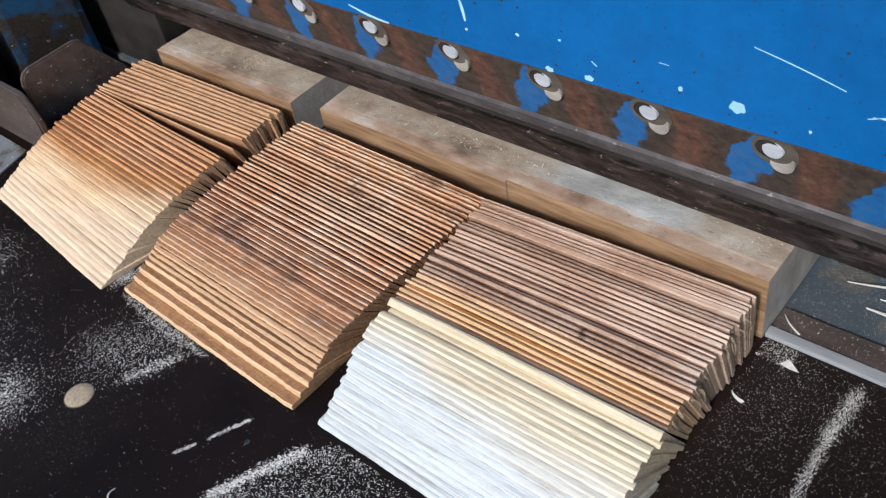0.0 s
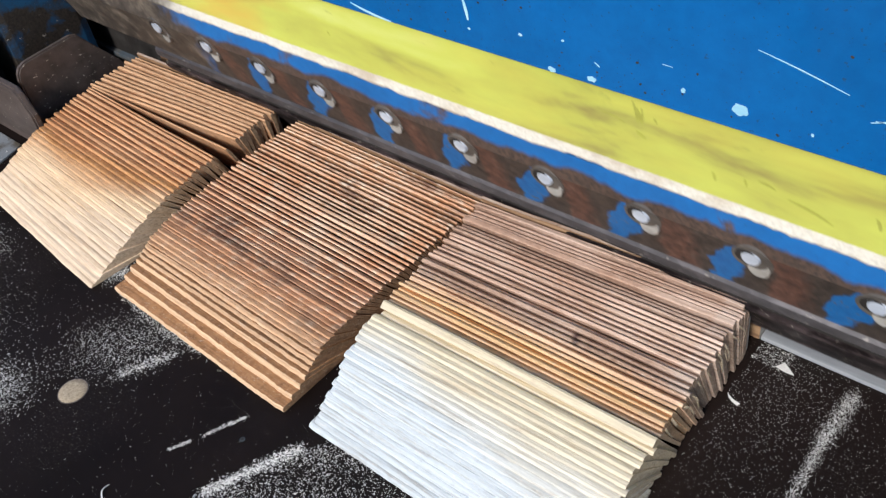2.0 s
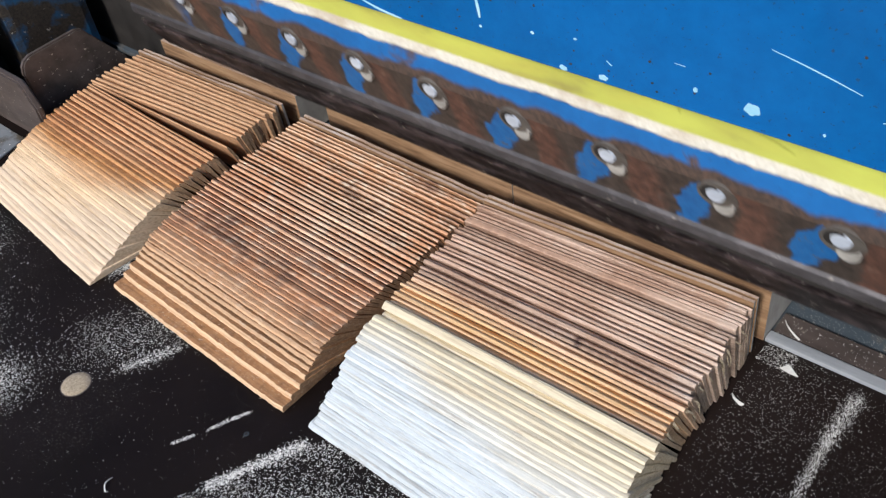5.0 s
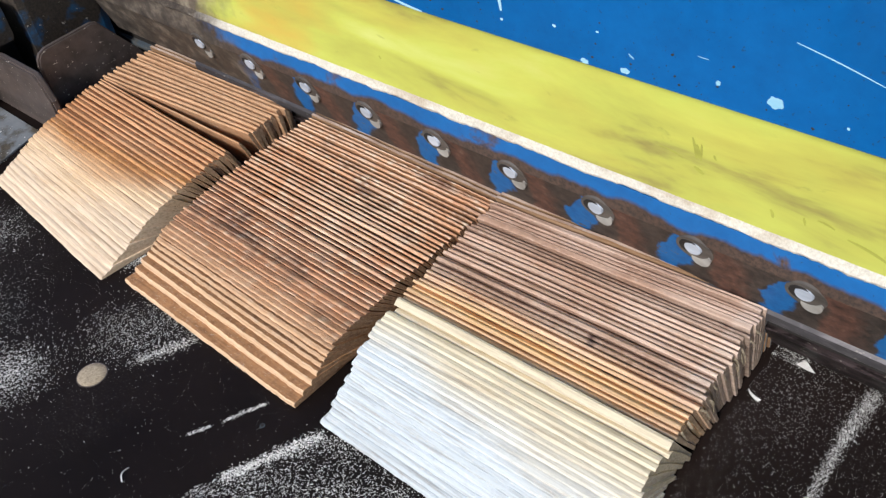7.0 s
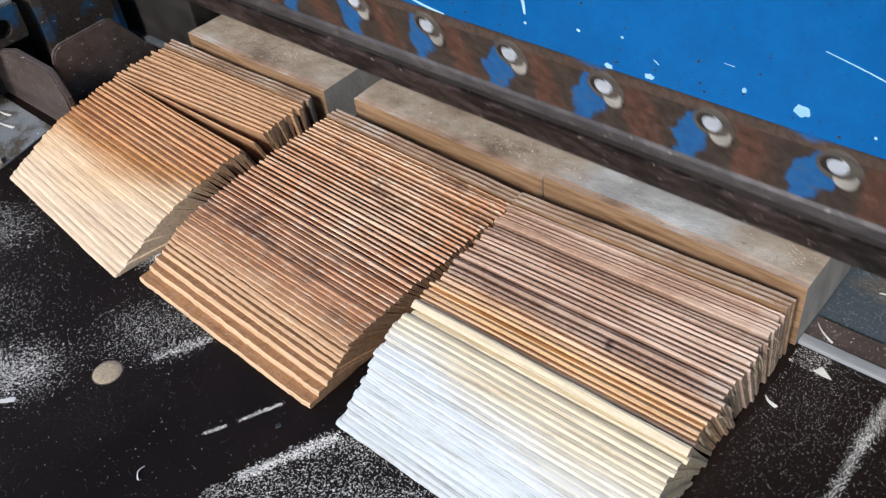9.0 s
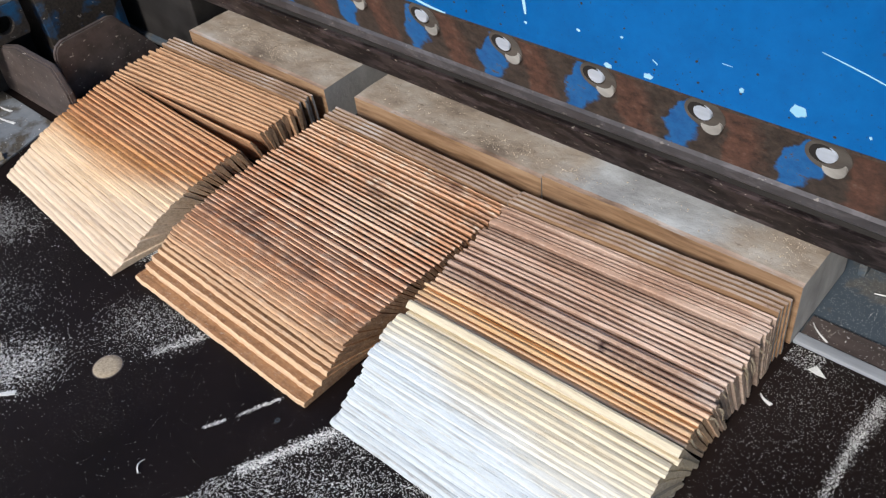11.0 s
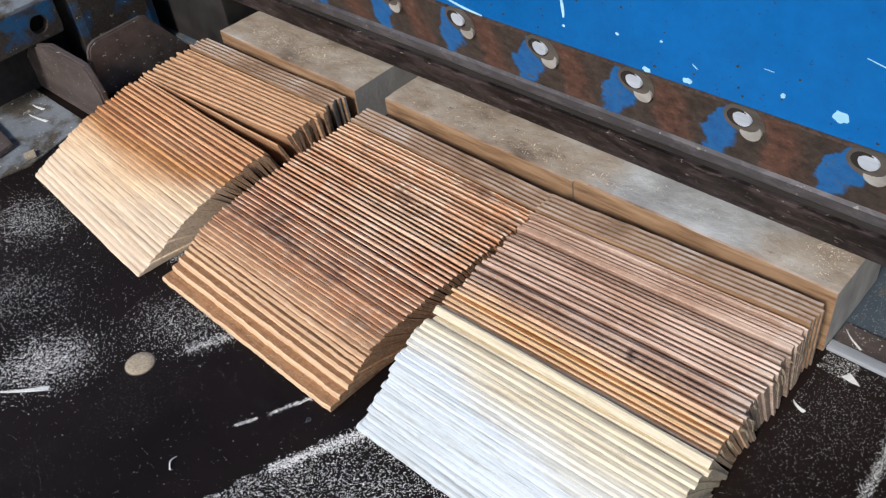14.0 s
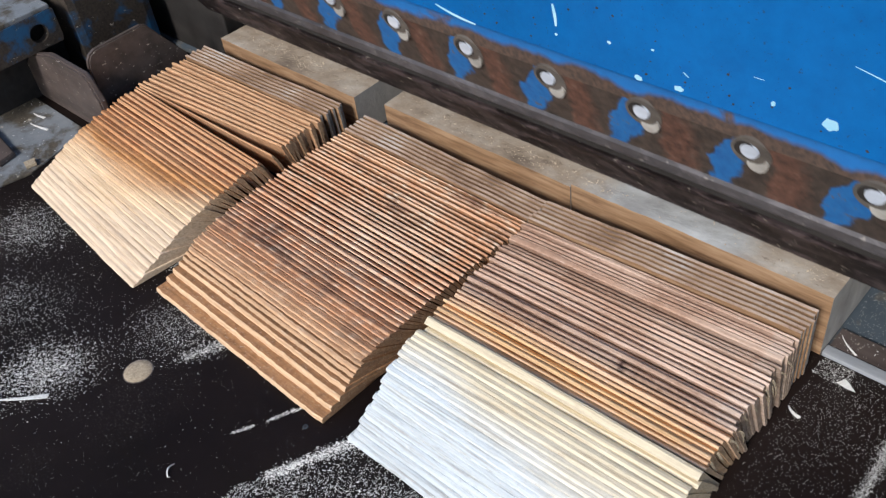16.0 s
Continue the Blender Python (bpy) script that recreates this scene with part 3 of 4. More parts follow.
def heap_pose(i, k, strokes, jig):
    """Where shingle k of heap i lies after that many strokes; k < 0: cut since the clip began."""
    x0, x1, _ = BLOCKS[i]
    y, z = TOPS[i][max(k, 0)]
    h = tall(i)
    s = k / (COUNTS[i] - 1)
    lean = math.degrees(math.acos(min(0.9985, max(z / h, 0.004))))
    if k < 0:
        y += -k * STEP
        lean = 3.4
    foot = y + h * math.sin(radians(lean)) - strokes * STEP
    turn, slide = heap_turn(i, k) + jig[1], jig[0]
    if i == 0:
        slide += (0.004 * math.sin(k * 2.4) - 0.004) if k < SPLIT else -0.003
        if k == SPLIT:
            # one slice has dropped into the gap
            lean, turn = 20, 0.4
            foot = TOPS[0][SPLIT + 1][0] + 0.016 + h * math.sin(radians(lean)) - strokes * STEP
    if i == 1:
        slide += -0.004 - 0.041 * min(max(s, 0) / 0.8, 1) ** 1.4
    if i == 2:
        slide += -0.003 * (1 - max(s, 0))
    m = pose((x0 + x1) / 2 + slide, foot, 0.0006 + jig[2], 0, 0, turn) @ pose(0, 0, 0, lean)
    if k < 0:
        # an uncut slice is drawn in its block's place
        m = m @ pose(-(x0 + x1) / 2, -(0.002 + (-k - 1) * CUT), 0)
    return m


def shaded_wood_tone(i, k, f, edge, seed):
    """Base colour of the wood at fraction f along shingle k of heap i; edge: the narrow side, free of the faces'
    painted shade.
    """
    s = k / (COUNTS[i] - 1)
    rng = random.Random(i * 100 + k + 7)
    j = rng.uniform(0.88, 1.1) if i < 2 or s > 0.55 else rng.uniform(0.74, 1.14) * (0.72 if k in (6, 7, 18, 19) else 1.0)
    stain = noise.noise(Vector((f * 3.2 + i * 5, s * 5.0, 1.3)))
    small = noise.noise(Vector((f * 11 + i * 5, s * 16.0, 7.1)))
    mixc = lambda a, b, q: tuple(p + (r - p) * min(max(q, 0), 1) for p, r in zip(a, b))  # noqa: E731
    if i == 0:
        c = mixc((0.62, 0.375, 0.215), (0.57, 0.275, 0.12), (s - 0.2) / 0.35 + 0.5 * stain)
        bound = 0.65 + 0.04 * math.sin(math.pi * f) - 0.12 * f + 0.06 * stain
        c = mixc(c, (0.58, 0.29, 0.11), 1 - abs(s - bound) / 0.07)
        c = mixc(c, (0.77, 0.55, 0.35), (s - bound) / 0.09)
        c = mixc(c, (0.77, 0.60, 0.44), (s - bound - 0.1) / 0.15)
    elif i == 1:
        c = mixc((0.72, 0.47, 0.305), (0.57, 0.305, 0.175), s / 0.2 + f * 0.7 + 0.5 * stain)
        c = mixc(c, (0.68, 0.50, 0.37), 0.75 * math.exp(-((f - 0.62) ** 2) / 0.08 - (s - 0.32) ** 2 / 0.07) + 0.6 * small)
        c = mixc(c, (0.22, 0.12, 0.085), 1.8 * (stain - 0.12) + 1.1 * (small - 0.15))
        c = mixc(c, (0.52, 0.285, 0.14), 0.85 * (s - 0.66) / 0.24)
        speck = noise.noise(Vector((f * 55, k * 0.9, 3.3)))
        c = mixc(c, (0.70, 0.58, 0.45), 1.6 * (speck - 0.12) * (1 - 0.6 * s))
        # broad faces browner than the edges, with their shade in the tone
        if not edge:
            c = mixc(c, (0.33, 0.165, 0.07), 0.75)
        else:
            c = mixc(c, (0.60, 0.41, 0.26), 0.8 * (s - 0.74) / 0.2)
    else:
        c = mixc((0.46, 0.295, 0.215), (0.60, 0.435, 0.345), 0.5 + 1.2 * stain + 0.5 * small)
        bound = (BAND - 1.4) / (COUNTS[2] - 1)
        c = mixc(c, (0.76, 0.47, 0.20), (0.9 - 0.5 * abs(f - 0.45)) * (1 - abs(s - bound + 0.05 + 0.02 * small) / 0.11))
        c = mixc(c, (0.74, 0.65, 0.48), (s - bound) / 0.03)
        c = mixc(c, (0.68, 0.61, 0.48), (s - bound - 0.06) / 0.12 + 0.3 * small)
        c = mixc(c, (0.60, 0.65, 0.69), (s - bound - 0.05 - 0.15 * f + 0.08 * stain) / 0.15)
        if k in (18, 19) and abs(f - 0.62) < 0.012:
            c = (0.09, 0.04, 0.035)  # a small dark knot
        if s < 0.4 and f > 0.93:
            c = mixc(c, (0.72, 0.62, 0.55), 0.3)
    # shade in the gaps between slices, put into the faces' tone
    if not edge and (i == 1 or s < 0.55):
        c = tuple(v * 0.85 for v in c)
    dim = 1.0 if i == 0 or s > 0.55 and i == 2 else 1.12
    return tuple(min(0.92, v * j * dim) for v in c)


def end_tone(i, c, is_end):
    """Sawn ends are greyer than the faces."""
    grey = ((0.46, 0.34, 0.23), (0.28, 0.19, 0.12), (0.25, 0.18, 0.12))[i]
    return tuple(a * 0.45 + b * 0.55 for a, b in zip(c, grey)) if is_end else c


def pitch(i, k):
    """Room for shingle k at its upper edge, up to the face of the next one behind it."""
    if k == 0 or (i == 0 and k in (SPLIT, SPLIT + 1)):
        return THICK
    h = tall(i)
    (y, z), (y1, z1) = TOPS[i][k], TOPS[i][k - 1]
    a, b = (math.acos(min(0.9985, max(q / h, 0.004))) for q in (z, z1))
    f1 = y1 + h * math.sin(b)
    # from the edge along the normal of this shingle to the plane of the next
    gap = (f1 - y) * math.cos(b) - z * math.sin(b)
    return min(max(gap / max(math.cos(a - b), 0.5) - 0.0003, 0.0042), 0.0165)


def shingle_mesh(i, k, height):
    """A thin sawn slice: foot at z = 0, front face at y = 0, ragged long edges."""
    x0, x1, _ = BLOCKS[i]
    length = x1 - x0 + (0.006, 0.005, -0.001)[i]
    seed = i * 50 + k
    rng = random.Random(seed)
    n = 56
    sides = 8
    s = k / (COUNTS[i] - 1)
    full = pitch(i, k)
    # the slices at the foot lie flat and show their broad sides
    flat = min(max((s - (0.58, 0.8, 0.55)[i]) / (0.1, 0.1, 0.05)[i], 0), 1)
    full += (0.0008, -0.0008, 0.0008)[i] * flat - (0.0015 * (1 - flat) if i == 1 else 0.0)
    ridge = (0.54, 0.59, 0.54)[i] + 0.24 * flat
    deep = (0.0105, 0.0105, 0.0105)[i] * (1 - flat) + (0.006, 0.0022, 0.006)[i] * flat
    if i == 2 and k in (5, 17, BAND):
        ridge, deep = 0.95, 0.003
    verts, faces = [], []
    taper = rng.uniform(-0.0012, 0.0012)
    low = rng.choice((0, 0, 0.001, 0.0025, 0.004)) if i == 2 and k < BAND and k not in (5, 17) else rng.choice((0, 0, 0.0015)) * (1 - flat)
    ridge = min(0.95, ridge * (1 + rng.uniform(-0.18, 0.2) * (1 - flat)))
    for a in range(n + 1):
        x = length * (a / n - 0.5)
        w = 0.0012 * noise.noise(Vector((x * 5, seed * 3.1, 0)))
        top = height + 0.0011 * noise.noise(Vector((x * 55, seed * 1.7, 4))) + 0.0016 * noise.noise(Vector((x * 6, seed, 9))) + taper * x / length - low
        t2 = full * (1 + 0.06 * noise.noise(Vector((x * 10, seed, 2))))
        t = t2 * ridge * (1 + 0.12 * noise.noise(Vector((x * 14, seed, 12))))
        if i == 1:
            top += 0.0016 * noise.noise(Vector((x * 140, seed, 1)))
        if i == 2 and k in (6, 18, BAND + 1):
            top -= 0.003 if k < BAND else 0.009
        c, c1 = 0.0012 + (0.0018, 0.0, 0.0018)[i] * flat, 0.0012 - 0.001 * flat
        back = THICK + (t2 - THICK) * flat
        g = deep * (1 + 0.3 * noise.noise(Vector((x * 25, seed, 6))))
        if a in (0, n):
            top -= 0.0012
            x += rng.uniform(-0.0015, 0.0015)
        verts += [(x, w, 0.0), (x, w, top - c1), (x, c1 + w, top), (x, t - c + w, top), (x, t + w, top - c), (x, t2 + w, top - g), (x, back + w, top * 0.5), (x, THICK + w, 0.0)]
    for a in range(n):
        for b in range(sides):
            p, q = a * sides + b, a * sides + (b + 1) % sides
            faces.append((p, q, q + sides, p + sides))
    faces.append(tuple(range(sides))[::-1])
    faces.append(tuple(range(n * sides, n * sides + sides)))
    me = bpy.data.meshes.new("wooden_shingle")
    me.from_pydata(verts, [], faces)
    layer = me.color_attributes.new("shaded_wood_tone", "FLOAT_COLOR", "CORNER")
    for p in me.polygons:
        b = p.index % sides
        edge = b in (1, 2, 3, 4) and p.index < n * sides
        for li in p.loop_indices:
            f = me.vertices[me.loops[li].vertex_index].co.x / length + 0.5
            layer.data[li].color = (*end_tone(i, shaded_wood_tone(i, k, f, edge, seed), p.index >= n * sides), 1)
    me.materials.append(WOOD)
    return me


def uncut_mesh(i, k):
    """A slice that is still the front of its block; it keeps the block's own place and skin."""
    x0, x1, _ = BLOCKS[i]
    y0 = 0.002 + (-k - 1) * CUT
    bm = bmesh.new()
    n = 30
    rings = []
    for a in range(n + 1):
        x = x0 + (x1 - x0) * a / n
        rings.append([bm.verts.new(p) for p in ((x, y0, 0), (x, y0, crown(i, x, y0)), (x, y0 + CUT, crown(i, x, y0 + CUT)), (x, y0 + CUT, 0))])
    for a, b in zip(rings, rings[1:]):
        for j in range(4):
            bm.faces.new((a[j], a[(j + 1) % 4], b[(j + 1) % 4], b[j]))
    bm.faces.new(rings[0])
    bm.faces.new(rings[-1])
    return mesh_of(bm, "wooden_shingle", SLICE)


HEAPS = ["pale to brown softwood shingle leaning in a fanned heap", "brown softwood shingle with a rough tan edge in a fanned heap", "cream to reddish softwood shingle in a fanned heap"]
UNCUT = "softwood slice being cut from the block by the knife"
SHINGLES = []
for i in range(3):
    rng = random.Random(5 + i)
    for k in range(-CUTS, COUNTS[i]):
        ob = new("wooden_shingle", uncut_mesh(i, k) if k < 0 else shingle_mesh(i, k, tall(i)))
        tagged(ob, HEAPS[i] if k >= 0 else UNCUT, "shingle", "shingles of heap " + "abc"[i])
        loose = 0.0035 if i == 2 else 0.0022
        jig = (rng.uniform(-loose, loose), rng.uniform(-0.22, 0.22), rng.uniform(0, 0.001))
        if k < 0:
            # from the block's place to the heap
            jig = (rng.uniform(-0.003, 0.003), rng.uniform(-0.2, 0.2), 0.0)
        SHINGLES.append((ob, i, k, jig))


def fibre_mesh(seed, length, height):
    """A torn strip of wood that curls down from a sawn end."""
    rng = random.Random(seed)
    bm = bmesh.new()
    rows, n = [], 7
    drop, out, w = rng.uniform(0.018, 0.04), rng.uniform(0.003, 0.008), rng.uniform(0.0008, 0.0018)
    for a in range(n + 1):
        f = a / n
        x = length / 2 - 0.0005 + out * math.sin(2.4 * f)
        y, z = 0.003 + 0.003 * math.sin(3 * f + seed), height - 0.014 - drop * f
        h = w * (1 - 0.7 * f)
        rows.append([bm.verts.new(p) for p in ((x, y - h, z), (x, y + h, z), (x + 0.0007, y + h, z), (x + 0.0007, y - h, z))])
    for p, q in zip(rows, rows[1:]):
        for j in range(4):
            bm.faces.new((p[j], p[(j + 1) % 4], q[(j + 1) % 4], q[j]))
    bm.faces.new(rows[0])
    bm.faces.new(rows[-1])
    return bm


for ob, i, k, jig in SHINGLES:
    if i == 2 and 2 <= k < 27 and k % 5 in (1, 4):
        x0, x1, _ = BLOCKS[i]
        for q in range(1 + k % 2):
            part("fibre", fibre_mesh(k * 3 + q, x1 - x0 - 0.001, tall(i) - 0.012 * q), DUST, ob, "pale torn fibre")


# ---- left guides and the post ----
def build_guides():
    out = [(-0.262, 0.0), (-0.262, 0.135), (-0.258, 0.150), (-0.250, 0.160), (-0.236, 0.166), (-0.128, 0.168), (-0.115, 0.163), (-0.05, 0.07), (-0.03, 0.03), (-0.03, 0.0)]
    p = thing("side_guide", "dark brown steel side guide plate with rounded corners", "guide plate")
    part("plate", slab(out, "x", -0.985, -0.972, 0.003), BROWN, p)
    part("foot", box(-1.05, -0.986, -0.25, -0.05, 0.0, 0.012, 0.002), BROWN, p)
    out = [(-1.28, 0.0), (-1.235, 0.075), (-1.19, 0.115), (-1.08, 0.148), (-0.945, 0.146), (-0.935, 0.135), (-0.915, 0.09), (-0.915, 0.0)]
    q = new("end_stop", mesh_of(slab(out, "y", -0.292, -0.276, 0.004), "end_stop", BROWN))
    tagged(q, "dark scratched steel stop plate with clipped corners on the table", "guide plate")
    post = thing("machine_post", "blue machine post with flaking rusty paint", "machine frame")
    part("column", box(-1.6, -1.15, -0.19, -0.0, 0.0, 1.3, 0.02), POSTBLUE, post)
    bm = bmesh.new()
    # side bracket with a round hole, outline walked with the hole as a slit ring
    n = 28
    cy, cz, r = -0.265, 0.163, 0.02
    hole = [(cy + r * math.cos(2 * math.pi * k / n), cz + r * math.sin(2 * math.pi * k / n)) for k in range(n)]
    rim = []
    y0, y1, z0, z1 = -0.62, -0.218, 0.128, 0.202
    for y, z in hole:
        d = Vector((y - cy, z - cz)).normalized()
        far = min(((y1 - cy) if d.x > 0 else (y0 - cy)) / d.x if abs(d.x) > 1e-6 else 9, ((z1 - cz) if d.y > 0 else (z0 - cz)) / d.y if abs(d.y) > 1e-6 else 9)
        rim.append((cy + d.x * far, cz + d.y * far))
    for x in (-1.17, -1.15):
        a = [bm.verts.new((x, *p)) for p in hole]
        b = [bm.verts.new((x, *p)) for p in rim]
        for k in range(n):
            bm.faces.new((a[k], a[(k + 1) % n], b[(k + 1) % n], b[k]))
        if x == -1.17:
            first = (a, b)
    for u, v in zip(first, (a, b)):
        for k in range(n):
            bm.faces.new((u[k], u[(k + 1) % n], v[(k + 1) % n], v[k]))
    part("bracket", bm, POSTBLUE, post, "dark blue bracket with a round hole")
    part("bracket_back", box(-1.6, -1.22, -0.62, -0.2, 0.0, 0.2), DARK, post)
    part("ledge", box(-1.6, -1.152, -0.62, -0.222, 0.2021, 0.212, 0.003), GREY, post, "grey dusty ledge")
    sheet = new("steel_sheet", mesh_of(slab([(-1.9, -0.55), (-0.975, -0.53), (-0.958, -0.46), (-1.0, -0.31), (-1.9, -0.3)], "z", 0.0, 0.004, 0.001), "steel_sheet", GREY))
    tagged(sheet, "scuffed grey steel sheet lying on the table", "metal sheet")
    scrap = new("steel_offcut", mesh_of(slab([(-1.2, -0.56), (-1.03, -0.49), (-1.04, -0.45), (-1.2, -0.43)], "z", 0.0045, 0.016, 0.002), "steel_offcut", BROWN))
    tagged(scrap, "dark steel offcut on the grey sheet", "offcut")
    wood = new("wood_offcut", mesh_of(box(-1.42, -1.24, -0.40, -0.35, 0.0045, 0.06, 0.003), "wood_offcut", BLOCK))
    tagged(wood, "pale softwood offcut on the grey sheet", "offcut")
    bit = new("wood_chip", mesh_of(slab([(-0.995, -0.455), (-0.975, -0.46), (-0.97, -0.44), (-0.99, -0.432)], "z", 0.0045, 0.012, 0.001), "wood_chip", DUST))
    tagged(bit, "small tan wood chip on the grey sheet", "wood chip")


build_guides()


# ---- sawdust, chips and the filled hole ----
def build_dust():
    hole = thing("bolt_hole", "round table hole filled with tan sawdust", "hole")
    bm = bmesh.new()
    cx, cy, n = -0.3303, -0.6202, 26
    rings = [[(cx + r * math.cos(a), cy + r * math.sin(a), z) for a in [2 * math.pi * k / n for k in range(n)]] for r, z in ((0.0225, 0.0004), (0.021, 0.0022), (0.013, 0.0026))]
    vs = [[bm.verts.new(p) for p in ring] for ring in rings]
    for a, b in zip(vs, vs[1:]):
        for k in range(n):
            bm.faces.new((a[k], a[(k + 1) % n], b[(k + 1) % n], b[k]))
    bm.faces.new(vs[-1])
    part("sawdust_plug", bm, DUST, hole, smooth=True)
    part("ring", rod((cx, cy, -0.01), (cx, cy, 0.0007), 0.0238, 30), BROWN, hole)
    rng = np.random.RandomState(11)
    spots = []

    def spray(count, cx, cy, sx, sy, turn=0.0, size=1.0, z=0.0):
        p = rng.randn(count, 2) * (sx, sy)
        c, q = math.cos(radians(turn)), math.sin(radians(turn))
        x, y = cx + p[:, 0] * c - p[:, 1] * q, cy + p[:, 0] * q + p[:, 1] * c
        spots.append(np.stack([x, y, np.full(count, z), np.full(count, size)], 1))

    def strip(count, x0, y0, x1, y1, w, size=1.0, z=0.0):
        f = rng.rand(count)
        p = rng.randn(count, 2) * w
        spots.append(np.stack([x0 + (x1 - x0) * f + p[:, 0], y0 + (y1 - y0) * f + p[:, 1], np.full(count, z), np.full(count, size)], 1))

    def field(count, x0, x1, y0, y1, size=1.0, z=0.0, keep=None):
        x, y = x0 + (x1 - x0) * rng.rand(count), y0 + (y1 - y0) * rng.rand(count)
        if keep is not None:
            ok = keep(x, y)
            x, y = x[ok], y[ok]
        spots.append(np.stack([x, y, np.full(len(x), z), np.full(len(x), size)], 1))

    # drifts on the table
    field(52000, -0.06, 0.36, -0.78, -0.46, 0.98, keep=lambda x, y: (rng.rand(len(x)) < 0.55 + 0.14 * np.sin(x * 47 + 3 * np.sin(y * 31)) + 0.14 * np.sin(y * 83 + 2 * np.sin(x * 57 + 1)) + 0.1 * np.sin(x * 211 + y * 150 + 3 * np.sin(y * 97))) & (x > -0.026 + (y + 0.622) * 0.49 + 0.006 * np.sin(y * 90)) & (rng.rand(len(x)) < np.clip(1.1 - (x + 0.03) * 2.2, 0.15, 1)))
    strip(1500, -0.026, -0.622, 0.035, -0.49, 0.005, 1.3)
    spray(2600, -0.335, -0.51, 0.055, 0.035, 60, 0.85)
    strip(900, -0.45, -0.447, -0.22, -0.462, 0.006)
    strip(800, -0.297, -0.562, -0.255, -0.485, 0.007)
    spray(500, -0.40, -0.54, 0.03, 0.025, 20, 0.8)
    spray(4200, -0.455, -0.715, 0.045, 0.032, 50, 1.05)
    spray(1500, -0.60, -0.66, 0.06, 0.05, 40, 0.8)
    strip(170, -0.12, -0.602, -0.104, -0.572, 0.0016)
    strip(300, -0.096, -0.556, -0.068, -0.50, 0.0017)
    strip(250, -0.43, -0.458, -0.26, -0.47, 0.004)
    spray(2600, -0.80, -0.55, 0.05, 0.035, 20, 0.9)
    spray(900, -0.66, -0.69, 0.03, 0.04, 30, 0.9)
    strip(900, -0.50, -0.44, -0.47, -0.40, 0.012)
    strip(1900, 0.588, -0.26, 0.583, -0.10, 0.0042, 0.62)
    strip(1900, 0.583, -0.11, 0.588, -0.015, 0.0065, 0.62)
    field(17000, 0.452, 0.75, -0.36, 0.005, 0.5, keep=lambda x, y: rng.rand(len(x)) < 0.25 + 0.75 * np.exp(-(((x - 0.5) / 0.06) ** 2) - ((y + 0.05) / 0.12) ** 2))
    field(420, 0.452, 0.5, -0.03, 0.006, 0.8)
    field(15000, -1.0, 0.9, -1.05, -0.2, 0.5)
    # on the bed
    field(11000, 0.45, 0.95, 0.07, 0.33, 0.45, -0.006)
    field(500, 0.45, 0.9, 0.03, 0.07, 0.8, 0.002)
    field(400, -1.6, -0.98, -0.53, -0.31, 1.0, 0.004)
    q = np.concatenate(spots)
    m = len(q)
    r = np.clip(rng.lognormal(-7.15, 0.42, m), 0.0003, 0.0019) * q[:, 3]
    corners = np.array([[1, 0, 0.05], [-0.6, 0.8, 0.05], [-0.6, -0.8, 0.05], [0, 0, 0.75]])
    ang = rng.rand(m) * 6.283
    ca, sa = np.cos(ang), np.sin(ang)
    long = 0.6 + 1.2 * rng.rand(m)
    verts = np.empty((m, 4, 3))
    for k, (a, b, c) in enumerate(corners):
        u, v = a * long, b * 0.6
        verts[:, k, 0] = q[:, 0] + r * (u * ca - v * sa)
        verts[:, k, 1] = q[:, 1] + r * (u * sa + v * ca)
        verts[:, k, 2] = q[:, 2] + 0.0002 + r * c
    base = np.arange(m)[:, None, None] * 4
    faces = (base + np.array([[0, 1, 3], [1, 2, 3], [2, 0, 3]])[None]).reshape(-1, 3)
    me = bpy.data.meshes.new("sawdust")
    me.from_pydata(verts.reshape(-1, 3).tolist(), [], faces.tolist())
    me.materials.append(FLAKE)
    tagged(new("sawdust", me), "fine pale sawdust scattered in drifts over the dark table", "sawdust", kind="stuff")


build_dust()


def sliver(name, x0, y0, x1, y1, w, z, label, lift=0.0, bow=0.0):
    """A thin bent wood splinter from one point to the other."""
    bm = bmesh.new()
    d = Vector((x1 - x0, y1 - y0)).normalized()
    side = Vector((-d.y, d.x))
    rows = []
    n = 8
    for k in range(n + 1):
        f = k / n
        c = Vector((x0 + (x1 - x0) * f, y0 + (y1 - y0) * f)) + side * bow * math.sin(math.pi * f)
        h = w * (1 - 0.8 * f) / 2
        zz = z + lift * math.sin(math.pi * f)
        rows.append([bm.verts.new((p.x, p.y, e)) for p, e in ((c - side * h, zz), (c + side * h, zz), (c + side * h, zz + 0.0014), (c - side * h, zz + 0.0014))])
    for a, b in zip(rows, rows[1:]):
        for i in range(4):
            bm.faces.new((a[i], a[(i + 1) % 4], b[(i + 1) % 4], b[i]))
    bm.faces.new(rows[0])
    bm.faces.new(rows[-1])
    ob = new(name, mesh_of(bm, name, FLAKE))
    return tagged(ob, label, "splinter", "splinters")


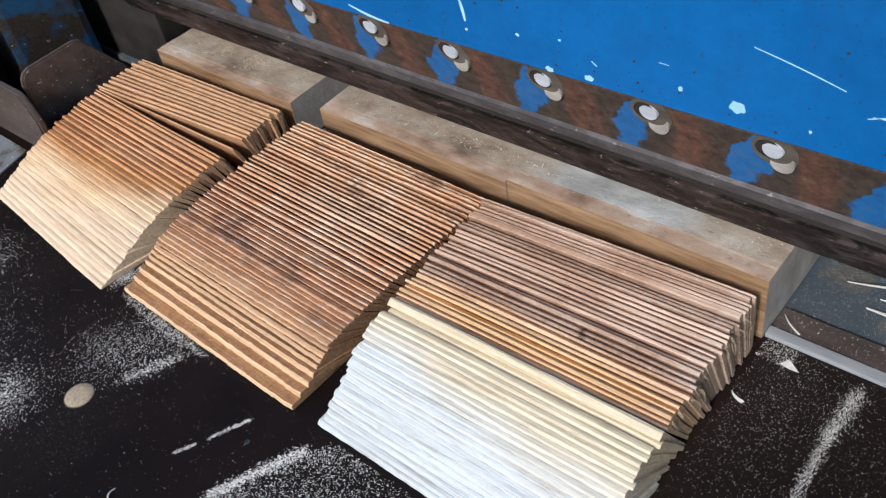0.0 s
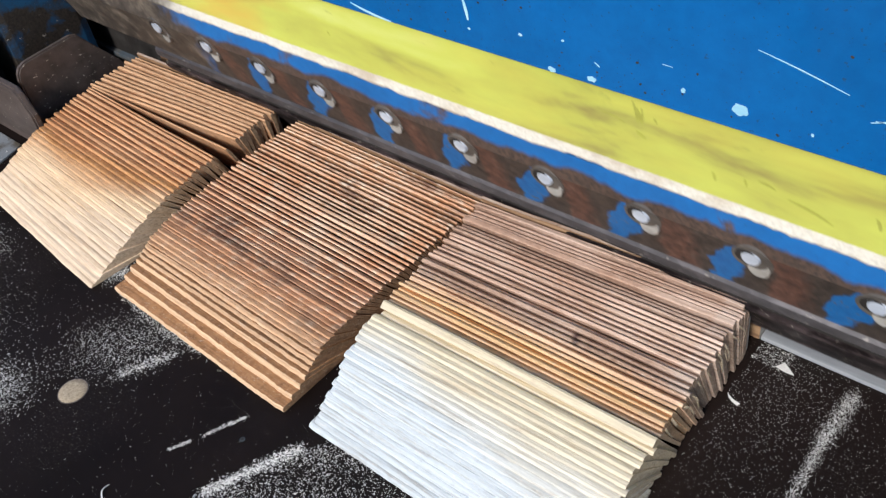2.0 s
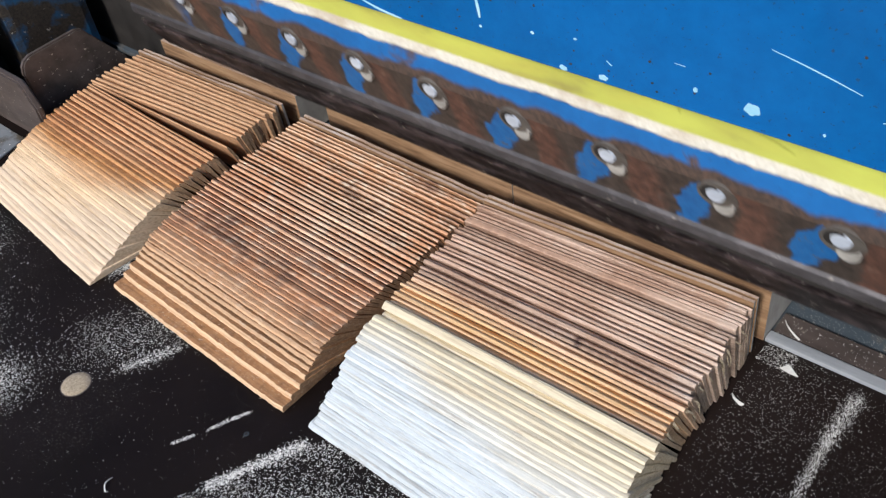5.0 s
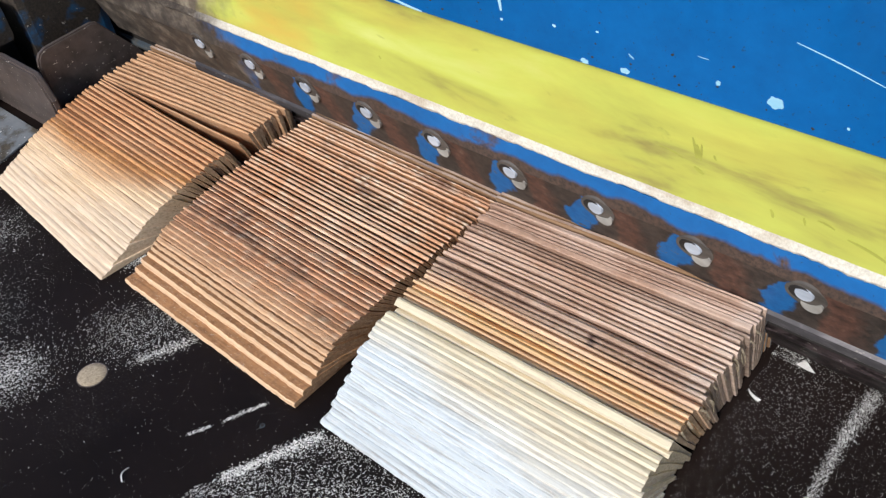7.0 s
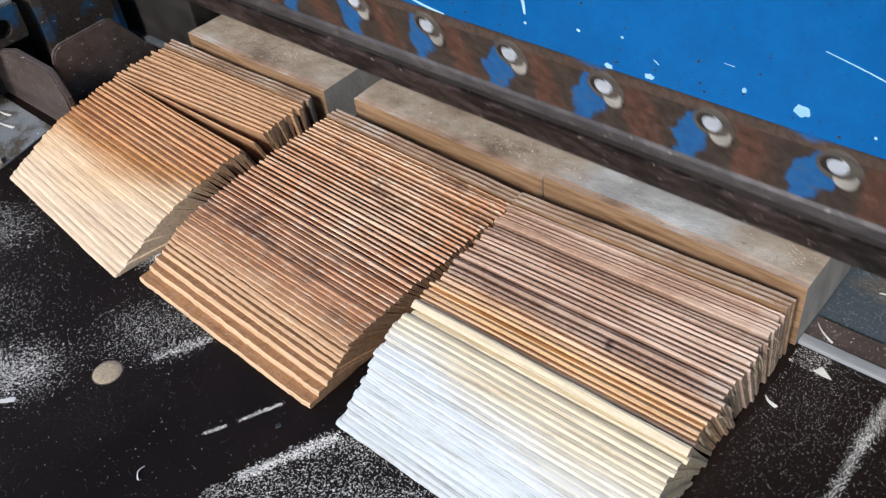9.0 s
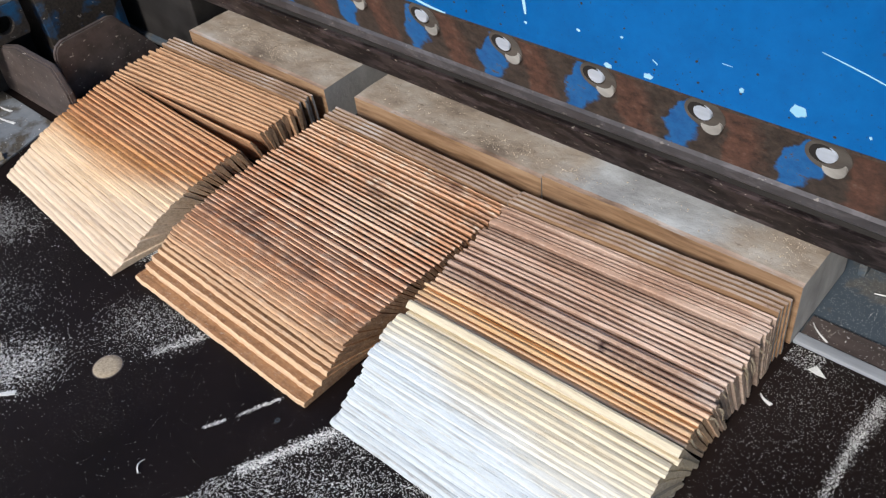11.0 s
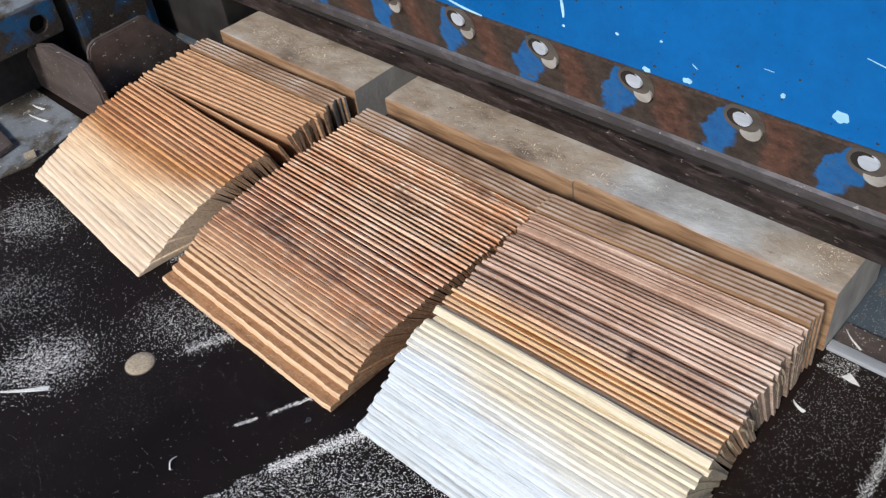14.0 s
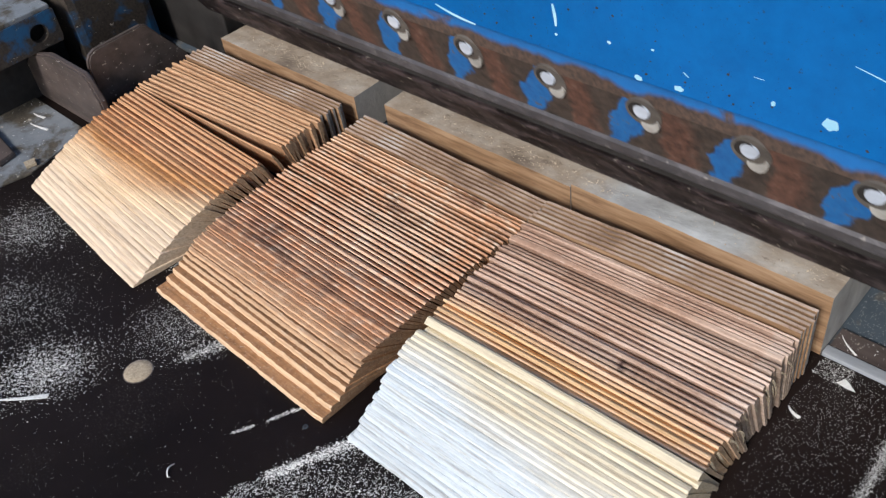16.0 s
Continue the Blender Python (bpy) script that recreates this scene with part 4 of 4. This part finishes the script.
def build_chips():
    c = new("wood_chip", mesh_of(slab([(0.486, -0.027), (0.493, -0.015), (0.497, -0.016), (0.513, -0.028), (0.501, -0.029)], "z", 0.0006, 0.002, 0.0005), "wood_chip", FLAKE))
    tagged(c, "white triangular wood chip on the dark table", "wood chip")
    for a in [(-0.402, -0.735, -0.46, -0.79, 0.008, 0.0005), (-0.131, -0.703, -0.142, -0.684, 0.0022, 0.0005), (0.487, 0.031, 0.456, 0.055, 0.0028, 0.003), (0.66, 0.13, 0.54, 0.125, 0.011, 0.0), (0.67, 0.16, 0.55, 0.15, 0.007, 0.0), (0.56, 0.18, 0.5, 0.16, 0.004, 0.0), (0.475, -0.11, 0.455, -0.1, 0.005, 0.0005), (0.64, 0.09, 0.58, 0.1, 0.005, 0.0), (-1.07, -0.36, -1.13, -0.37, 0.006, 0.0045), (-1.12, -0.34, -1.16, -0.345, 0.006, 0.0045)]:
        sliver("splinter", *a, "thin pale wood splinter lying in the dust", lift=0.003, bow=0.004)
    part_of = thing("table_dent", "small round dent ring in the table film", "dent")
    part("rim", rod((-0.0439, -0.5284, -0.002), (-0.0439, -0.5284, 0.0006), 0.0042, 18, 0.0036), BED, part_of)
    part("pit", rod((-0.0439, -0.5284, -0.002), (-0.0439, -0.5284, 0.001), 0.0026, 14), DARK, part_of)


build_chips()


# ---- what moves ----
STROKE = [(-1.25, 0.005), (-1.05, 0.015), (-0.87, 0.03), (-0.81, 0.055), (-0.75, 0.175), (-0.65, 0.355), (-0.55, 0.5), (-0.45, 0.64), (-0.35, 0.76), (-0.25, 0.87), (-0.15, 0.95), (0.0, 1.0), (0.15, 0.95), (0.25, 0.87), (0.35, 0.77), (0.45, 0.65), (0.55, 0.51), (0.65, 0.38), (0.75, 0.205), (0.85, 0.095), (0.95, 0.035), (1.05, 0.0)]


def stroke_at(t):
    """How far down the knife is, 0 to 1."""
    d = min((t - q for q in STROKES), key=abs)
    rows = [(-9.0, 0.0)] + STROKE + [(9.0, 0.0)]
    for (a, u), (b, v) in zip(rows, rows[1:]):
        if a <= d <= b:
            return u + (v - u) * (d - a) / (b - a)
    return 0.0


def motions():
    times = [0.0] + [s + d for s in STROKES for d, _ in STROKE if 0 < s + d < 16.0] + [16.0]
    walk(BEAM, [(t, pose(0.176 * stroke_at(t), 0, -0.205 * stroke_at(t))) for t in sorted(times)])
    for b in BLOCK_THINGS:
        rows, y = [(0.0, pose(0, 0, 0))], 0.0
        for s in STROKES:
            if s + 0.95 < 16.0:
                rows.append((s + 0.7, pose(0, y, 0)))
                y -= CUT
                rows.append((s + 0.95, pose(0, y, 0)))
        rows.append((16.0, pose(0, y, 0)))
        walk(b, rows)
    for ob, i, k, jig in SHINGLES:
        fed = 0
        now = heap_pose(i, k, 0, jig)
        rows = [(0.0, now if k >= 0 else pose(0, 0, 0))]
        now = rows[0][1]
        for n, s in enumerate(STROKES, 1):
            rows.append((s - 0.32, now))
            gone = k + n >= 0
            if gone:
                now = heap_pose(i, k, n, jig)
            rows.append((s + 0.02, now))
            if not gone and s + 0.95 < 16.0:
                rows.append((s + 0.7, now))
                fed += 1
                now = pose(0, -fed * CUT, 0)
                rows.append((s + 0.95, now))
        rows.append((16.0, now))
        walk(ob, rows)


motions()
